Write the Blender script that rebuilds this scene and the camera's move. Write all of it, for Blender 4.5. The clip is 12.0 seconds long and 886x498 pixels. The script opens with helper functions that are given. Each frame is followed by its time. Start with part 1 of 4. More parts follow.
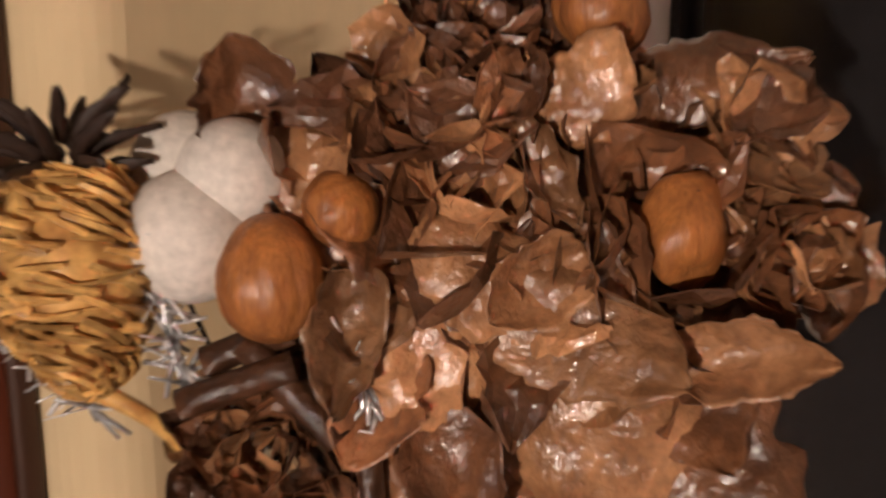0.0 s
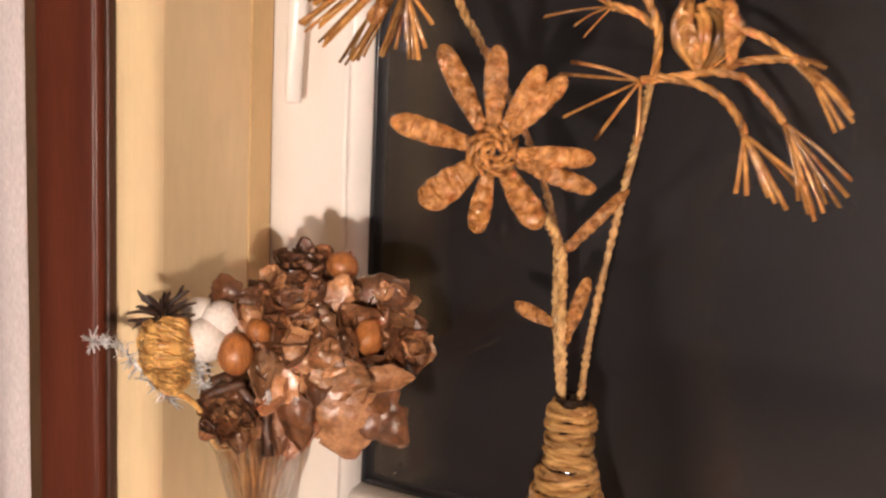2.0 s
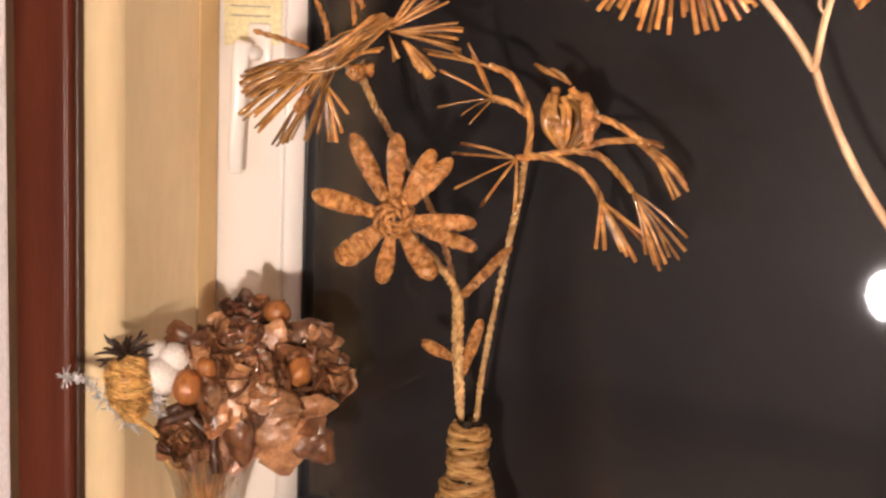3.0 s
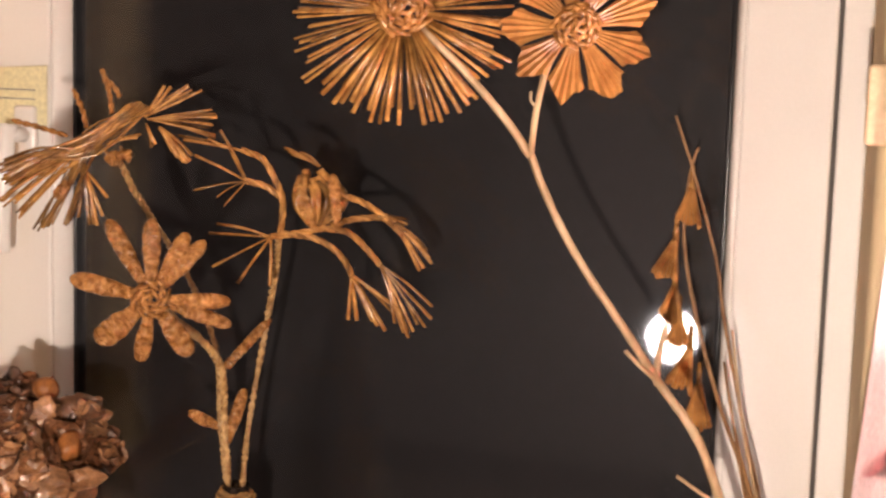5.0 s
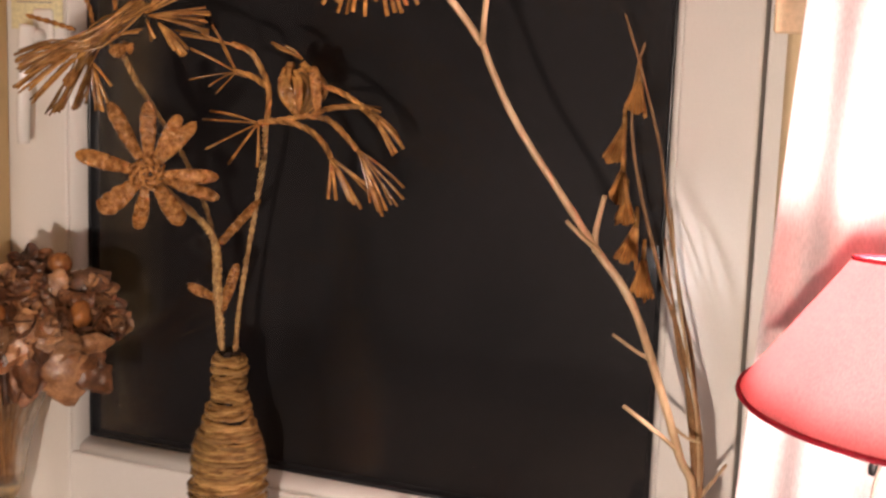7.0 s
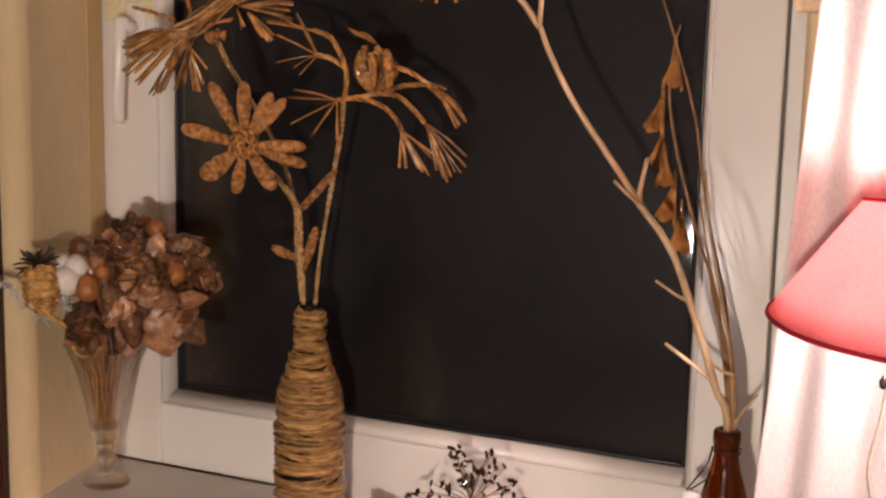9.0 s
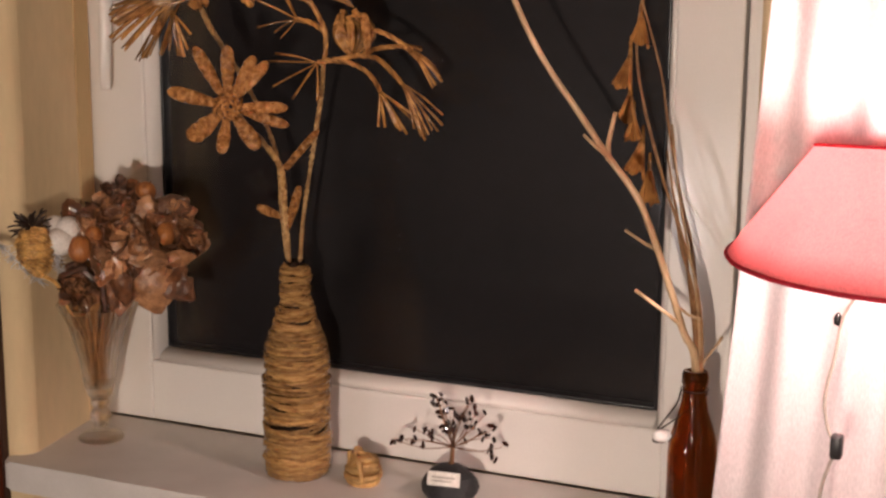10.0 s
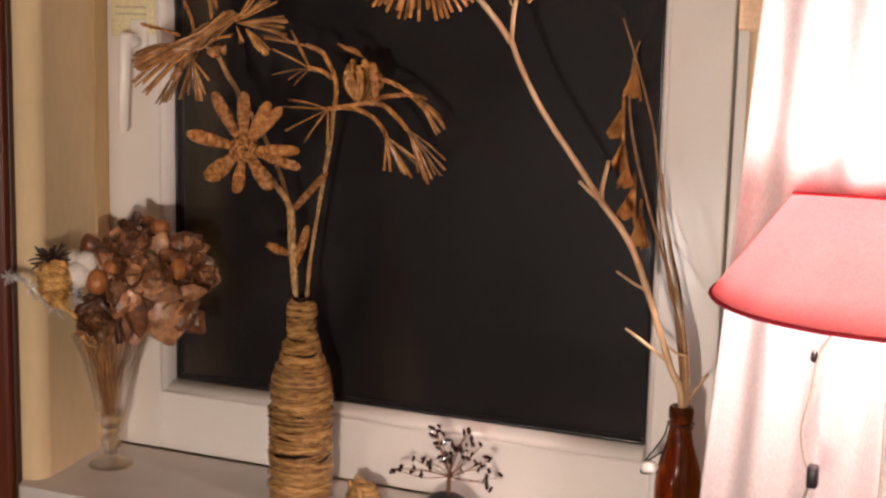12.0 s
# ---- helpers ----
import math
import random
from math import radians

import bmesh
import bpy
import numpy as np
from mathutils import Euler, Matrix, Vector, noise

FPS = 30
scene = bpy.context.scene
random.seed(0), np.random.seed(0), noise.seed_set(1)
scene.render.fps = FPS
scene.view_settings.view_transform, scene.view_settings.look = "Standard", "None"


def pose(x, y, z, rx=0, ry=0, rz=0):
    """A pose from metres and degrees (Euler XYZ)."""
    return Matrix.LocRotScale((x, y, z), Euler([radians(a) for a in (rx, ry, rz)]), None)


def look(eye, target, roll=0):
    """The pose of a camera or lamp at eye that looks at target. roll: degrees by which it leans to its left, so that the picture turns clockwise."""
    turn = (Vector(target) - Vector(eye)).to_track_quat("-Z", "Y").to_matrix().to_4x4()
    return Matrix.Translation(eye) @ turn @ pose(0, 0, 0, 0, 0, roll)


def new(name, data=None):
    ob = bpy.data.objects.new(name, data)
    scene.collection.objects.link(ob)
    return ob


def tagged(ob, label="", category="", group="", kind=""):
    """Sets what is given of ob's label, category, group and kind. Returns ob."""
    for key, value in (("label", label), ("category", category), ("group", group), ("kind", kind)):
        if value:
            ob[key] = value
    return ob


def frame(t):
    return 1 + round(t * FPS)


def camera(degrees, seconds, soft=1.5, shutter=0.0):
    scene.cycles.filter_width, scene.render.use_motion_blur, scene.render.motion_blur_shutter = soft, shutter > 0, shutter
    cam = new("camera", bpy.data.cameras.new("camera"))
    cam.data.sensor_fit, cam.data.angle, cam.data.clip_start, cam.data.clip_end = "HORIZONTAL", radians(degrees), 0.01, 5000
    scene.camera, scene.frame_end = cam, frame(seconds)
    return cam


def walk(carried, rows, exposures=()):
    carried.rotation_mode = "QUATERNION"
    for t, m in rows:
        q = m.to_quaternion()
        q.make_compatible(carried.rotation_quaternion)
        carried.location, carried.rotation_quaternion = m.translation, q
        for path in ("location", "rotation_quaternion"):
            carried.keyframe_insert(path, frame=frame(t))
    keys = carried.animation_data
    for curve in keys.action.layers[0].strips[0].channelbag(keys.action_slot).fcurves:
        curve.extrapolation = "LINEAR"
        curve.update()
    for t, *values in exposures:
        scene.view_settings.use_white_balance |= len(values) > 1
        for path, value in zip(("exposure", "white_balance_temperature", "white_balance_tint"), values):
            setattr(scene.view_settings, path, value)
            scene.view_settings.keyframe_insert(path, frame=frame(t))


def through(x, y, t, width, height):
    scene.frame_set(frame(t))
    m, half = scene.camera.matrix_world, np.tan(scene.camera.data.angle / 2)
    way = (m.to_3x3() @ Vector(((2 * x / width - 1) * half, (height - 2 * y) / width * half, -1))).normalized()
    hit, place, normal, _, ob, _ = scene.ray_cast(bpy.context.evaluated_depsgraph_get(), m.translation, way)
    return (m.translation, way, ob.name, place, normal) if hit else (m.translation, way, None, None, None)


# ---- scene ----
cam = camera(35.0, 12.0, soft=2.5, shutter=0.4)
PATH = [
    (0, (0.346, -0.484, 1.342), (-0.973, 0.916, 0.796), -0.3),
    (0.5, (0.456, -0.634, 1.408), (-0.802, 0.817, 0.848), 0.7),
    (1, (0.579, -0.801, 1.484), (-0.578, 0.74, 0.95), 1.5),
    (1.5, (0.691, -0.975, 1.522), (-0.364, 0.664, 1.074), 2.4),
    (2, (0.822, -1.155, 1.562), (-0.21, 0.514, 1.172), 2.5),
    (2.5, (0.923, -1.291, 1.593), (-0.091, 0.396, 1.237), 2.3),
    (4.5, (1.024, -1.38, 1.641), (0.221, 0.435, 1.4), 2.1),
    (5, (1.06, -1.39, 1.652), (0.318, 0.451, 1.405), 1.7),
    (5.5, (1.083, -1.405, 1.649), (0.372, 0.448, 1.405), 1.6),
    (6, (1.116, -1.409, 1.641), (0.4, 0.44, 1.38), 1.9),
    (6.5, (1.155, -1.451, 1.631), (0.412, 0.383, 1.338), 2.4),
    (7, (1.194, -1.504, 1.614), (0.405, 0.303, 1.281), 2.0),
    (7.5, (1.219, -1.551, 1.604), (0.395, 0.24, 1.271), 1.5),
    (9.5, (1.251, -1.746, 1.603), (0.438, 0.048, 1.253), 1.0),
    (10, (1.274, -1.77, 1.598), (0.477, 0.024, 1.215), 0.4),
    (10.5, (1.273, -1.778, 1.595), (0.457, 0.004, 1.197), 0.8),
    (11, (1.279, -1.79, 1.597), (0.468, -0.003, 1.214), 1.0),
    (11.5, (1.287, -1.813, 1.601), (0.478, -0.019, 1.249), 1.0),
    (12, (1.302, -1.866, 1.605), (0.511, -0.057, 1.288), 1.4),
]
walk(cam, [(t, look(eye, target, roll)) for t, eye, target, roll in PATH],
     [(0, 0.1), (0.5, 0.75), (1.0, 0.8), (2.5, 0.8), (4.5, 0.55), (5.5, 0.25), (6.5, 0.0), (7.5, -0.25), (9.5, -0.4), (12, -0.35)])

# ---- light ----
world = bpy.data.worlds.new("night")
scene.world = world
world.use_nodes = True
world.node_tree.nodes["Background"].inputs[0].default_value = (0.25, 0.22, 0.24, 1)
world.node_tree.nodes["Background"].inputs[1].default_value = 0.004

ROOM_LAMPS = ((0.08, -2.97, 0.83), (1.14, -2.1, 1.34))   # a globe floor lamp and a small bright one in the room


# ---- helpers of this scene ----
def thing(name, x=0, y=0, z=0, label="", category="", group="", kind=""):
    ob = new(name)
    ob.empty_display_size = 0.05
    ob.matrix_world = pose(x, y, z)
    return tagged(ob, label, category, group, kind)


def part(name, bm, material, parent=None, label="", smooth=True):
    """Links a bmesh, given in world metres, as one mesh under a thing or a part."""
    me = bpy.data.meshes.new(name)
    bmesh.ops.recalc_face_normals(bm, faces=bm.faces)
    bm.to_mesh(me)
    bm.free()
    if smooth:
        for p in me.polygons:
            p.use_smooth = True
    me.materials.append(material)
    ob = new(name, me)
    if parent:
        ob.parent = parent
        ob.matrix_parent_inverse = Matrix.Identity(4)
        if parent.parent is None:
            me.transform(parent.matrix_basis.inverted())
        else:
            me.transform(parent.parent.matrix_basis.inverted())
    if label:
        ob["label"] = label
    return ob


def box(x0, x1, y0, y1, z0, z1, bevel=0.0, segs=2):
    bm = bmesh.new()
    bmesh.ops.create_cube(bm, size=1)
    bmesh.ops.scale(bm, vec=(x1 - x0, y1 - y0, z1 - z0), verts=bm.verts)
    bmesh.ops.translate(bm, vec=((x0 + x1) / 2, (y0 + y1) / 2, (z0 + z1) / 2), verts=bm.verts)
    if bevel:
        bmesh.ops.bevel(bm, geom=bm.edges[:] + bm.verts[:], offset=bevel, segments=segs, affect="EDGES", profile=0.5)
    return bm


def lathe(profile, at=(0, 0, 0), n=32, wobble=None):
    """Turns (radius, height) pairs round the upright through at."""
    bm = bmesh.new()
    rings = []
    for r, z in profile:
        ring = []
        for k in range(n):
            a = 2 * math.pi * k / n
            rr = max(r, 1e-5) * (wobble(a, z) if wobble else 1)
            ring.append(bm.verts.new((at[0] + rr * math.cos(a), at[1] + rr * math.sin(a), at[2] + z)))
        rings.append(ring)
    for a, b in zip(rings, rings[1:]):
        for k in range(n):
            bm.faces.new((a[k], a[(k + 1) % n], b[(k + 1) % n], b[k]))
    return bm


def spline(points, n=6):
    """Catmull-Rom through the points, n steps a span."""
    P = [Vector(p) for p in points]
    P = [2 * P[0] - P[1]] + P + [2 * P[-1] - P[-2]]
    out = []
    for i in range(1, len(P) - 2):
        a, b, c, d = P[i - 1:i + 3]
        for k in range(n):
            t = k / n
            out.append(0.5 * ((2 * b) + (c - a) * t + (2 * a - 5 * b + 4 * c - d) * t * t + (3 * b - a - 3 * c + d) * t ** 3))
    out.append(P[-2])
    return out


def tube(points, radius, n=8, bm=None, flat=1.0, rough=0.0, rng=random):
    """A tapering tube along points; radius is a number, or start and end."""
    bm = bm or bmesh.new()
    r0, r1 = radius if isinstance(radius, tuple) else (radius, radius)
    P = [Vector(p) for p in points]
    side = None
    rings = []
    for i, p in enumerate(P):
        way = (P[min(i + 1, len(P) - 1)] - P[max(i - 1, 0)]).normalized()
        if side is None:
            side = way.orthogonal().normalized()
        side = (side - way * side.dot(way)).normalized()
        other = way.cross(side)
        r = r0 + (r1 - r0) * i / max(1, len(P) - 1)
        ring = []
        for k in range(n):
            a = 2 * math.pi * k / n
            q = r * (1 + rough * (rng.random() - 0.5))
            ring.append(bm.verts.new(p + side * (q * math.cos(a)) + other * (q * flat * math.sin(a))))
        rings.append(ring)
    for a, b in zip(rings, rings[1:]):
        for k in range(n):
            bm.faces.new((a[k], a[(k + 1) % n], b[(k + 1) % n], b[k]))
    bm.faces.new(list(reversed(rings[0])))
    bm.faces.new(rings[-1])
    return bm


def prism(outline, axis, lo, hi):
    """Extrudes an outline of (u, v) along an axis: x -> (y, z), y -> (x, z), z -> (x, y)."""
    put = {"x": lambda u, v, w: (w, u, v), "y": lambda u, v, w: (u, w, v), "z": lambda u, v, w: (u, v, w)}[axis]
    bm = bmesh.new()
    a = [bm.verts.new(put(u, v, lo)) for u, v in outline]
    b = [bm.verts.new(put(u, v, hi)) for u, v in outline]
    for k in range(len(a)):
        m = (k + 1) % len(a)
        bm.faces.new((a[k], a[m], b[m], b[k]))
    bm.faces.new(a)
    bm.faces.new(list(reversed(b)))
    return bm


# ---- materials ----
def material(name, colour, rough=0.5, metal=0.0, dark=None, scale=30.0, stretch=(1, 1, 1), bump=0.0, fine=200.0,
             spread=0.0, coat=0.0, ior=1.45, through=0.0, contrast=(0.35, 0.65), rough2=None, grain=0.13):
    """A Principled surface with two scales of variation: broad stains towards the dark colour, and fine grain in colour and relief."""
    m = bpy.data.materials.new(name)
    m.use_nodes = True
    nt = m.node_tree
    b = nt.nodes["Principled BSDF"]
    tc = nt.nodes.new("ShaderNodeTexCoord")
    mp = nt.nodes.new("ShaderNodeMapping")
    mp.inputs["Scale"].default_value = stretch
    nt.links.new(tc.outputs["Object"], mp.inputs[0])
    n1 = nt.nodes.new("ShaderNodeTexNoise")
    n1.inputs["Scale"].default_value, n1.inputs["Detail"].default_value = scale, 5
    n2 = nt.nodes.new("ShaderNodeTexNoise")
    n2.inputs["Scale"].default_value, n2.inputs["Detail"].default_value = fine, 3
    for n in (n1, n2):
        nt.links.new(mp.outputs[0], n.inputs["Vector"])
    ramp = nt.nodes.new("ShaderNodeMapRange")
    ramp.inputs[1].default_value, ramp.inputs[2].default_value = contrast
    nt.links.new(n1.outputs[0], ramp.inputs[0])
    mix = nt.nodes.new("ShaderNodeMix")
    mix.data_type = "RGBA"
    dark = dark or tuple(c * 0.8 for c in colour)
    mix.inputs[6].default_value, mix.inputs[7].default_value = (*dark, 1), (*colour, 1)
    nt.links.new(ramp.outputs[0], mix.inputs[0])
    hsv = nt.nodes.new("ShaderNodeHueSaturation")
    nt.links.new(mix.outputs[2], hsv.inputs["Color"])
    val = nt.nodes.new("ShaderNodeMapRange")
    val.inputs[1].default_value, val.inputs[2].default_value = 0.3, 0.7
    val.inputs[3].default_value, val.inputs[4].default_value = 1 - grain, 1 + grain
    nt.links.new(n2.outputs[0], val.inputs[0])
    last = val.outputs[0]
    if spread:
        oi = nt.nodes.new("ShaderNodeObjectInfo")
        ge = nt.nodes.new("ShaderNodeNewGeometry")
        add = nt.nodes.new("ShaderNodeMath")
        add.operation = "ADD"
        nt.links.new(oi.outputs["Random"], add.inputs[0])
        nt.links.new(ge.outputs["Random Per Island"], add.inputs[1])
        fr = nt.nodes.new("ShaderNodeMath")
        fr.operation = "FRACT"
        nt.links.new(add.outputs[0], fr.inputs[0])
        mr = nt.nodes.new("ShaderNodeMapRange")
        mr.inputs[3].default_value, mr.inputs[4].default_value = 1 - spread, 1 + spread
        nt.links.new(fr.outputs[0], mr.inputs[0])
        mul = nt.nodes.new("ShaderNodeMath")
        mul.operation = "MULTIPLY"
        nt.links.new(last, mul.inputs[0])
        nt.links.new(mr.outputs[0], mul.inputs[1])
        last = mul.outputs[0]
    nt.links.new(last, hsv.inputs["Value"])
    nt.links.new(hsv.outputs[0], b.inputs["Base Color"])
    b.inputs["Metallic"].default_value = metal
    b.inputs["IOR"].default_value = ior
    b.inputs["Coat Weight"].default_value = coat
    b.inputs["Coat Roughness"].default_value = 0.16
    b.inputs["Transmission Weight"].default_value = through
    if rough2 is None:
        b.inputs["Roughness"].default_value = rough
    else:
        rr = nt.nodes.new("ShaderNodeMapRange")
        rr.inputs[1].default_value, rr.inputs[2].default_value = 0.3, 0.7
        rr.inputs[3].default_value, rr.inputs[4].default_value = rough, rough2
        nt.links.new(n1.outputs[0], rr.inputs[0])
        nt.links.new(rr.outputs[0], b.inputs["Roughness"])
    if bump:
        bp = nt.nodes.new("ShaderNodeBump")
        bp.inputs["Strength"].default_value = 0.85
        bp.inputs["Distance"].default_value = bump
        nt.links.new(n2.outputs[0], bp.inputs["Height"])
        nt.links.new(bp.outputs[0], b.inputs["Normal"])
        nt.links.new(bp.outputs[0], b.inputs["Coat Normal"])
    return m


def glow(name, colour, strength):
    m = bpy.data.materials.new(name)
    m.use_nodes = True
    b = m.node_tree.nodes["Principled BSDF"]
    b.inputs["Base Color"].default_value = (0.8, 0.8, 0.8, 1)
    b.inputs["Emission Color"].default_value = (*colour, 1)
    b.inputs["Emission Strength"].default_value = strength
    return m


def veil(name, colour, share=0.45, rough=0.8):
    """Cloth that lets part of the light through."""
    m = material(name, colour, rough, scale=14, fine=700, bump=0.0004, stretch=(1, 1, 0.25), contrast=(0.2, 0.8))
    nt = m.node_tree
    b, out = nt.nodes["Principled BSDF"], nt.nodes["Material Output"]
    tr = nt.nodes.new("ShaderNodeBsdfTranslucent")
    src = b.inputs["Base Color"].links[0].from_socket
    nt.links.new(src, tr.inputs[0])
    mx = nt.nodes.new("ShaderNodeMixShader")
    mx.inputs[0].default_value = share
    nt.links.new(b.outputs[0], mx.inputs[1])
    nt.links.new(tr.outputs[0], mx.inputs[2])
    nt.links.new(mx.outputs[0], out.inputs[0])
    return m


def pane_glass(name, dust):
    """A clear window pane with a thin film of dust on it."""
    m = bpy.data.materials.new(name)
    m.use_nodes = True
    nt = m.node_tree
    out = nt.nodes["Material Output"]
    nt.nodes.remove(nt.nodes["Principled BSDF"])
    clear, gloss, film = (nt.nodes.new("ShaderNodeBsdf" + k) for k in ("Transparent", "Glossy", "Diffuse"))
    gloss.inputs["Roughness"].default_value = 0.03
    film.inputs[0].default_value = (0.55, 0.5, 0.54, 1)
    haze = nt.nodes.new("ShaderNodeBsdfGlossy")
    haze.inputs["Roughness"].default_value = 0.42
    wide = nt.nodes.new("ShaderNodeMixShader")
    wide.inputs[0].default_value = 0.0025
    fr = nt.nodes.new("ShaderNodeFresnel")
    fr.inputs[0].default_value = 1.36
    a, b = nt.nodes.new("ShaderNodeMixShader"), nt.nodes.new("ShaderNodeMixShader")
    nt.links.new(fr.outputs[0], a.inputs[0])
    nt.links.new(clear.outputs[0], a.inputs[1])
    nt.links.new(gloss.outputs[0], a.inputs[2])
    noi = nt.nodes.new("ShaderNodeTexNoise")
    noi.inputs["Scale"].default_value, noi.inputs["Detail"].default_value = 5, 6
    tc = nt.nodes.new("ShaderNodeTexCoord")
    nt.links.new(tc.outputs["Object"], noi.inputs["Vector"])
    mr = nt.nodes.new("ShaderNodeMapRange")
    mr.inputs[1].default_value, mr.inputs[2].default_value = 0.3, 0.7
    mr.inputs[3].default_value, mr.inputs[4].default_value = dust * 0.75, dust * 1.25
    nt.links.new(noi.outputs[0], mr.inputs[0])
    nt.links.new(mr.outputs[0], b.inputs[0])
    nt.links.new(a.outputs[0], wide.inputs[1])
    nt.links.new(haze.outputs[0], wide.inputs[2])
    nt.links.new(wide.outputs[0], b.inputs[1])
    nt.links.new(film.outputs[0], b.inputs[2])
    nt.links.new(b.outputs[0], out.inputs[0])
    return m


PLASTER = material("cream_plaster", (0.68, 0.53, 0.33), 0.85, dark=(0.62, 0.47, 0.28), scale=7, fine=70, bump=0.0006, stretch=(1, 1, 0.35), grain=0.04)
PVC = material("white_plastic_frame", (0.78, 0.74, 0.71), 0.2, scale=9, fine=300, dark=(0.75, 0.71, 0.68), grain=0.015)
SILL = material("grey_white_sill", (0.66, 0.62, 0.59), 0.45, scale=12, fine=350, dark=(0.6, 0.56, 0.53), grain=0.03)
RUBBER = material("black_gasket", (0.012, 0.012, 0.014), 0.28, scale=40)
GLASS = pane_glass("dusty_window_glass", 0.0092)
BROWN = material("red_brown_wood", (0.12, 0.028, 0.012), 0.4, dark=(0.075, 0.016, 0.008), scale=5, fine=60, stretch=(6, 6, 0.6), bump=0.0003)
DARKWOOD = material("dark_wood_edge", (0.05, 0.018, 0.008), 0.45, scale=8, stretch=(5, 5, 0.5))
CLOTH = veil("white_curtain_cloth", (0.84, 0.77, 0.78), 0.35)
TWINE = material("straw_twine", (0.5, 0.285, 0.095), 0.26, dark=(0.24, 0.11, 0.03), scale=60, fine=420, stretch=(1, 1, 5), bump=0.0016, spread=0.4, coat=0.9)
ROPE = material("pale_straw_rope", (0.56, 0.35, 0.14), 0.36, dark=(0.26, 0.13, 0.04), scale=120, fine=420, spread=0.2, bump=0.001, coat=0.35)
STRAW = material("gold_straw", (0.46, 0.225, 0.062), 0.22, dark=(0.22, 0.09, 0.022), scale=70, fine=300, spread=0.6, bump=0.0003, coat=1.0)
PLAIT = material("plaited_straw", (0.47, 0.21, 0.06), 0.22, dark=(0.22, 0.085, 0.021), scale=150, fine=380, spread=0.2, bump=0.0022, coat=1.0)
BARK = material("pale_peeled_twig", (0.6, 0.43, 0.26), 0.38, dark=(0.38, 0.245, 0.13), scale=40, fine=300, stretch=(1, 1, 0.3), bump=0.0006)
# floor, far-wall and ceiling colours are made up, kept dark to cut bounced light
FLOOR = material("dark_unseen_floor", (0.12, 0.08, 0.055), 0.95, scale=8, fine=500, bump=0.002)
UNSEENWALL = material("dark_unseen_wall", (0.07, 0.05, 0.045), 0.9, dark=(0.05, 0.035, 0.03), scale=5, fine=120, bump=0.0005)
CEIL = material("dark_unseen_ceiling", (0.16, 0.1, 0.06), 0.9, scale=4, fine=150, bump=0.0005)

# ---- the room ----
T = 0.12
def slab(name, bm, mat, smooth=False):
    return tagged(part(name, bm, mat, smooth=smooth), kind="structure")

# unseen room shell, added dark so little light bounces or mirrors in the pane
slab("floor", box(-1.9, 3.1, -3.9, 0.5, -0.1, 0.0), FLOOR)
slab("ceiling", box(-1.9, 3.1, -3.9, 0.5, 2.5, 2.6), CEIL)
slab("wall_west", box(-1.9, -1.78, -3.78, -0.2, 0, 2.5), UNSEENWALL)
slab("wall_east", box(2.98, 3.1, -3.78, -0.2, 0, 2.5), UNSEENWALL)
slab("wall_south", box(-1.9, 3.1, -3.9, -3.78, 0, 2.5), UNSEENWALL)


def rounded(x0, y0, x1, y1, r, right=True, n=7):
    """The plan of a wall end whose inner corner is rounded: reveal from (x0, y0) forward, then away along the room side."""
    s = 1 if right else -1
    pts = [(x0, 0.2), (x0, 0.004)]
    cx, cy = x1 - s * r, y1 + r
    for k in range(n + 1):
        a = math.pi / 2 * k / n
        pts.append((cx + s * r * math.cos(a), cy - r * math.sin(a)))
    return pts


# the splayed west reveal, rounded towards the room
left = [(-0.114, 0.2), (-0.114, 0.004)]
left += [(-0.106 + 0.028 * math.cos(k * math.pi / 16), -0.197 - 0.028 * math.sin(k * math.pi / 16)) for k in range(9)] + [(-1.9, -0.225), (-1.9, 0.2)]
slab("wall_north_west", prism(left, "z", 0, 2.5), PLASTER, False)
right = rounded(0.93, 0, 0.955, -0.2, 0.02, False) + [(3.1, -0.2), (3.1, 0.2)]
slab("wall_north_east", prism(right, "z", 0, 2.5), PLASTER, False)
slab("wall_below_window", box(-0.112, 0.928, -0.196, 0.2, 0, 0.852), PLASTER)
slab("wall_above_window", box(-0.112, 0.928, -0.196, 0.2, 2.12, 2.5), PLASTER)

TRIM_TAN = material("tan_edge_strip", (0.6, 0.44, 0.24), 0.75, dark=(0.52, 0.36, 0.18), scale=8, stretch=(1, 1, 0.2), grain=0.04)
slab("trim", prism([(-0.1125, -0.003), (-0.1075, -0.042), (-0.1035, -0.042), (-0.108, -0.003)], "z", 0.903, 2.118), TRIM_TAN)

# window: fixed frame, sash, beads, gasket and pane
window = thing("window_1", 0.4, 0.03, 0.9, "white plastic window with one dark pane at night", "window", kind="structure")
GW, GZ, GT = 0.797, 1.018, 2.0


def bar(u0, u1, y0, y1, axis, lo, hi, bevel=0.003):
    return box(u0, u1, y0, y1, lo, hi, bevel) if axis == "z" else box(lo, hi, y0, y1, u0, u1, bevel)


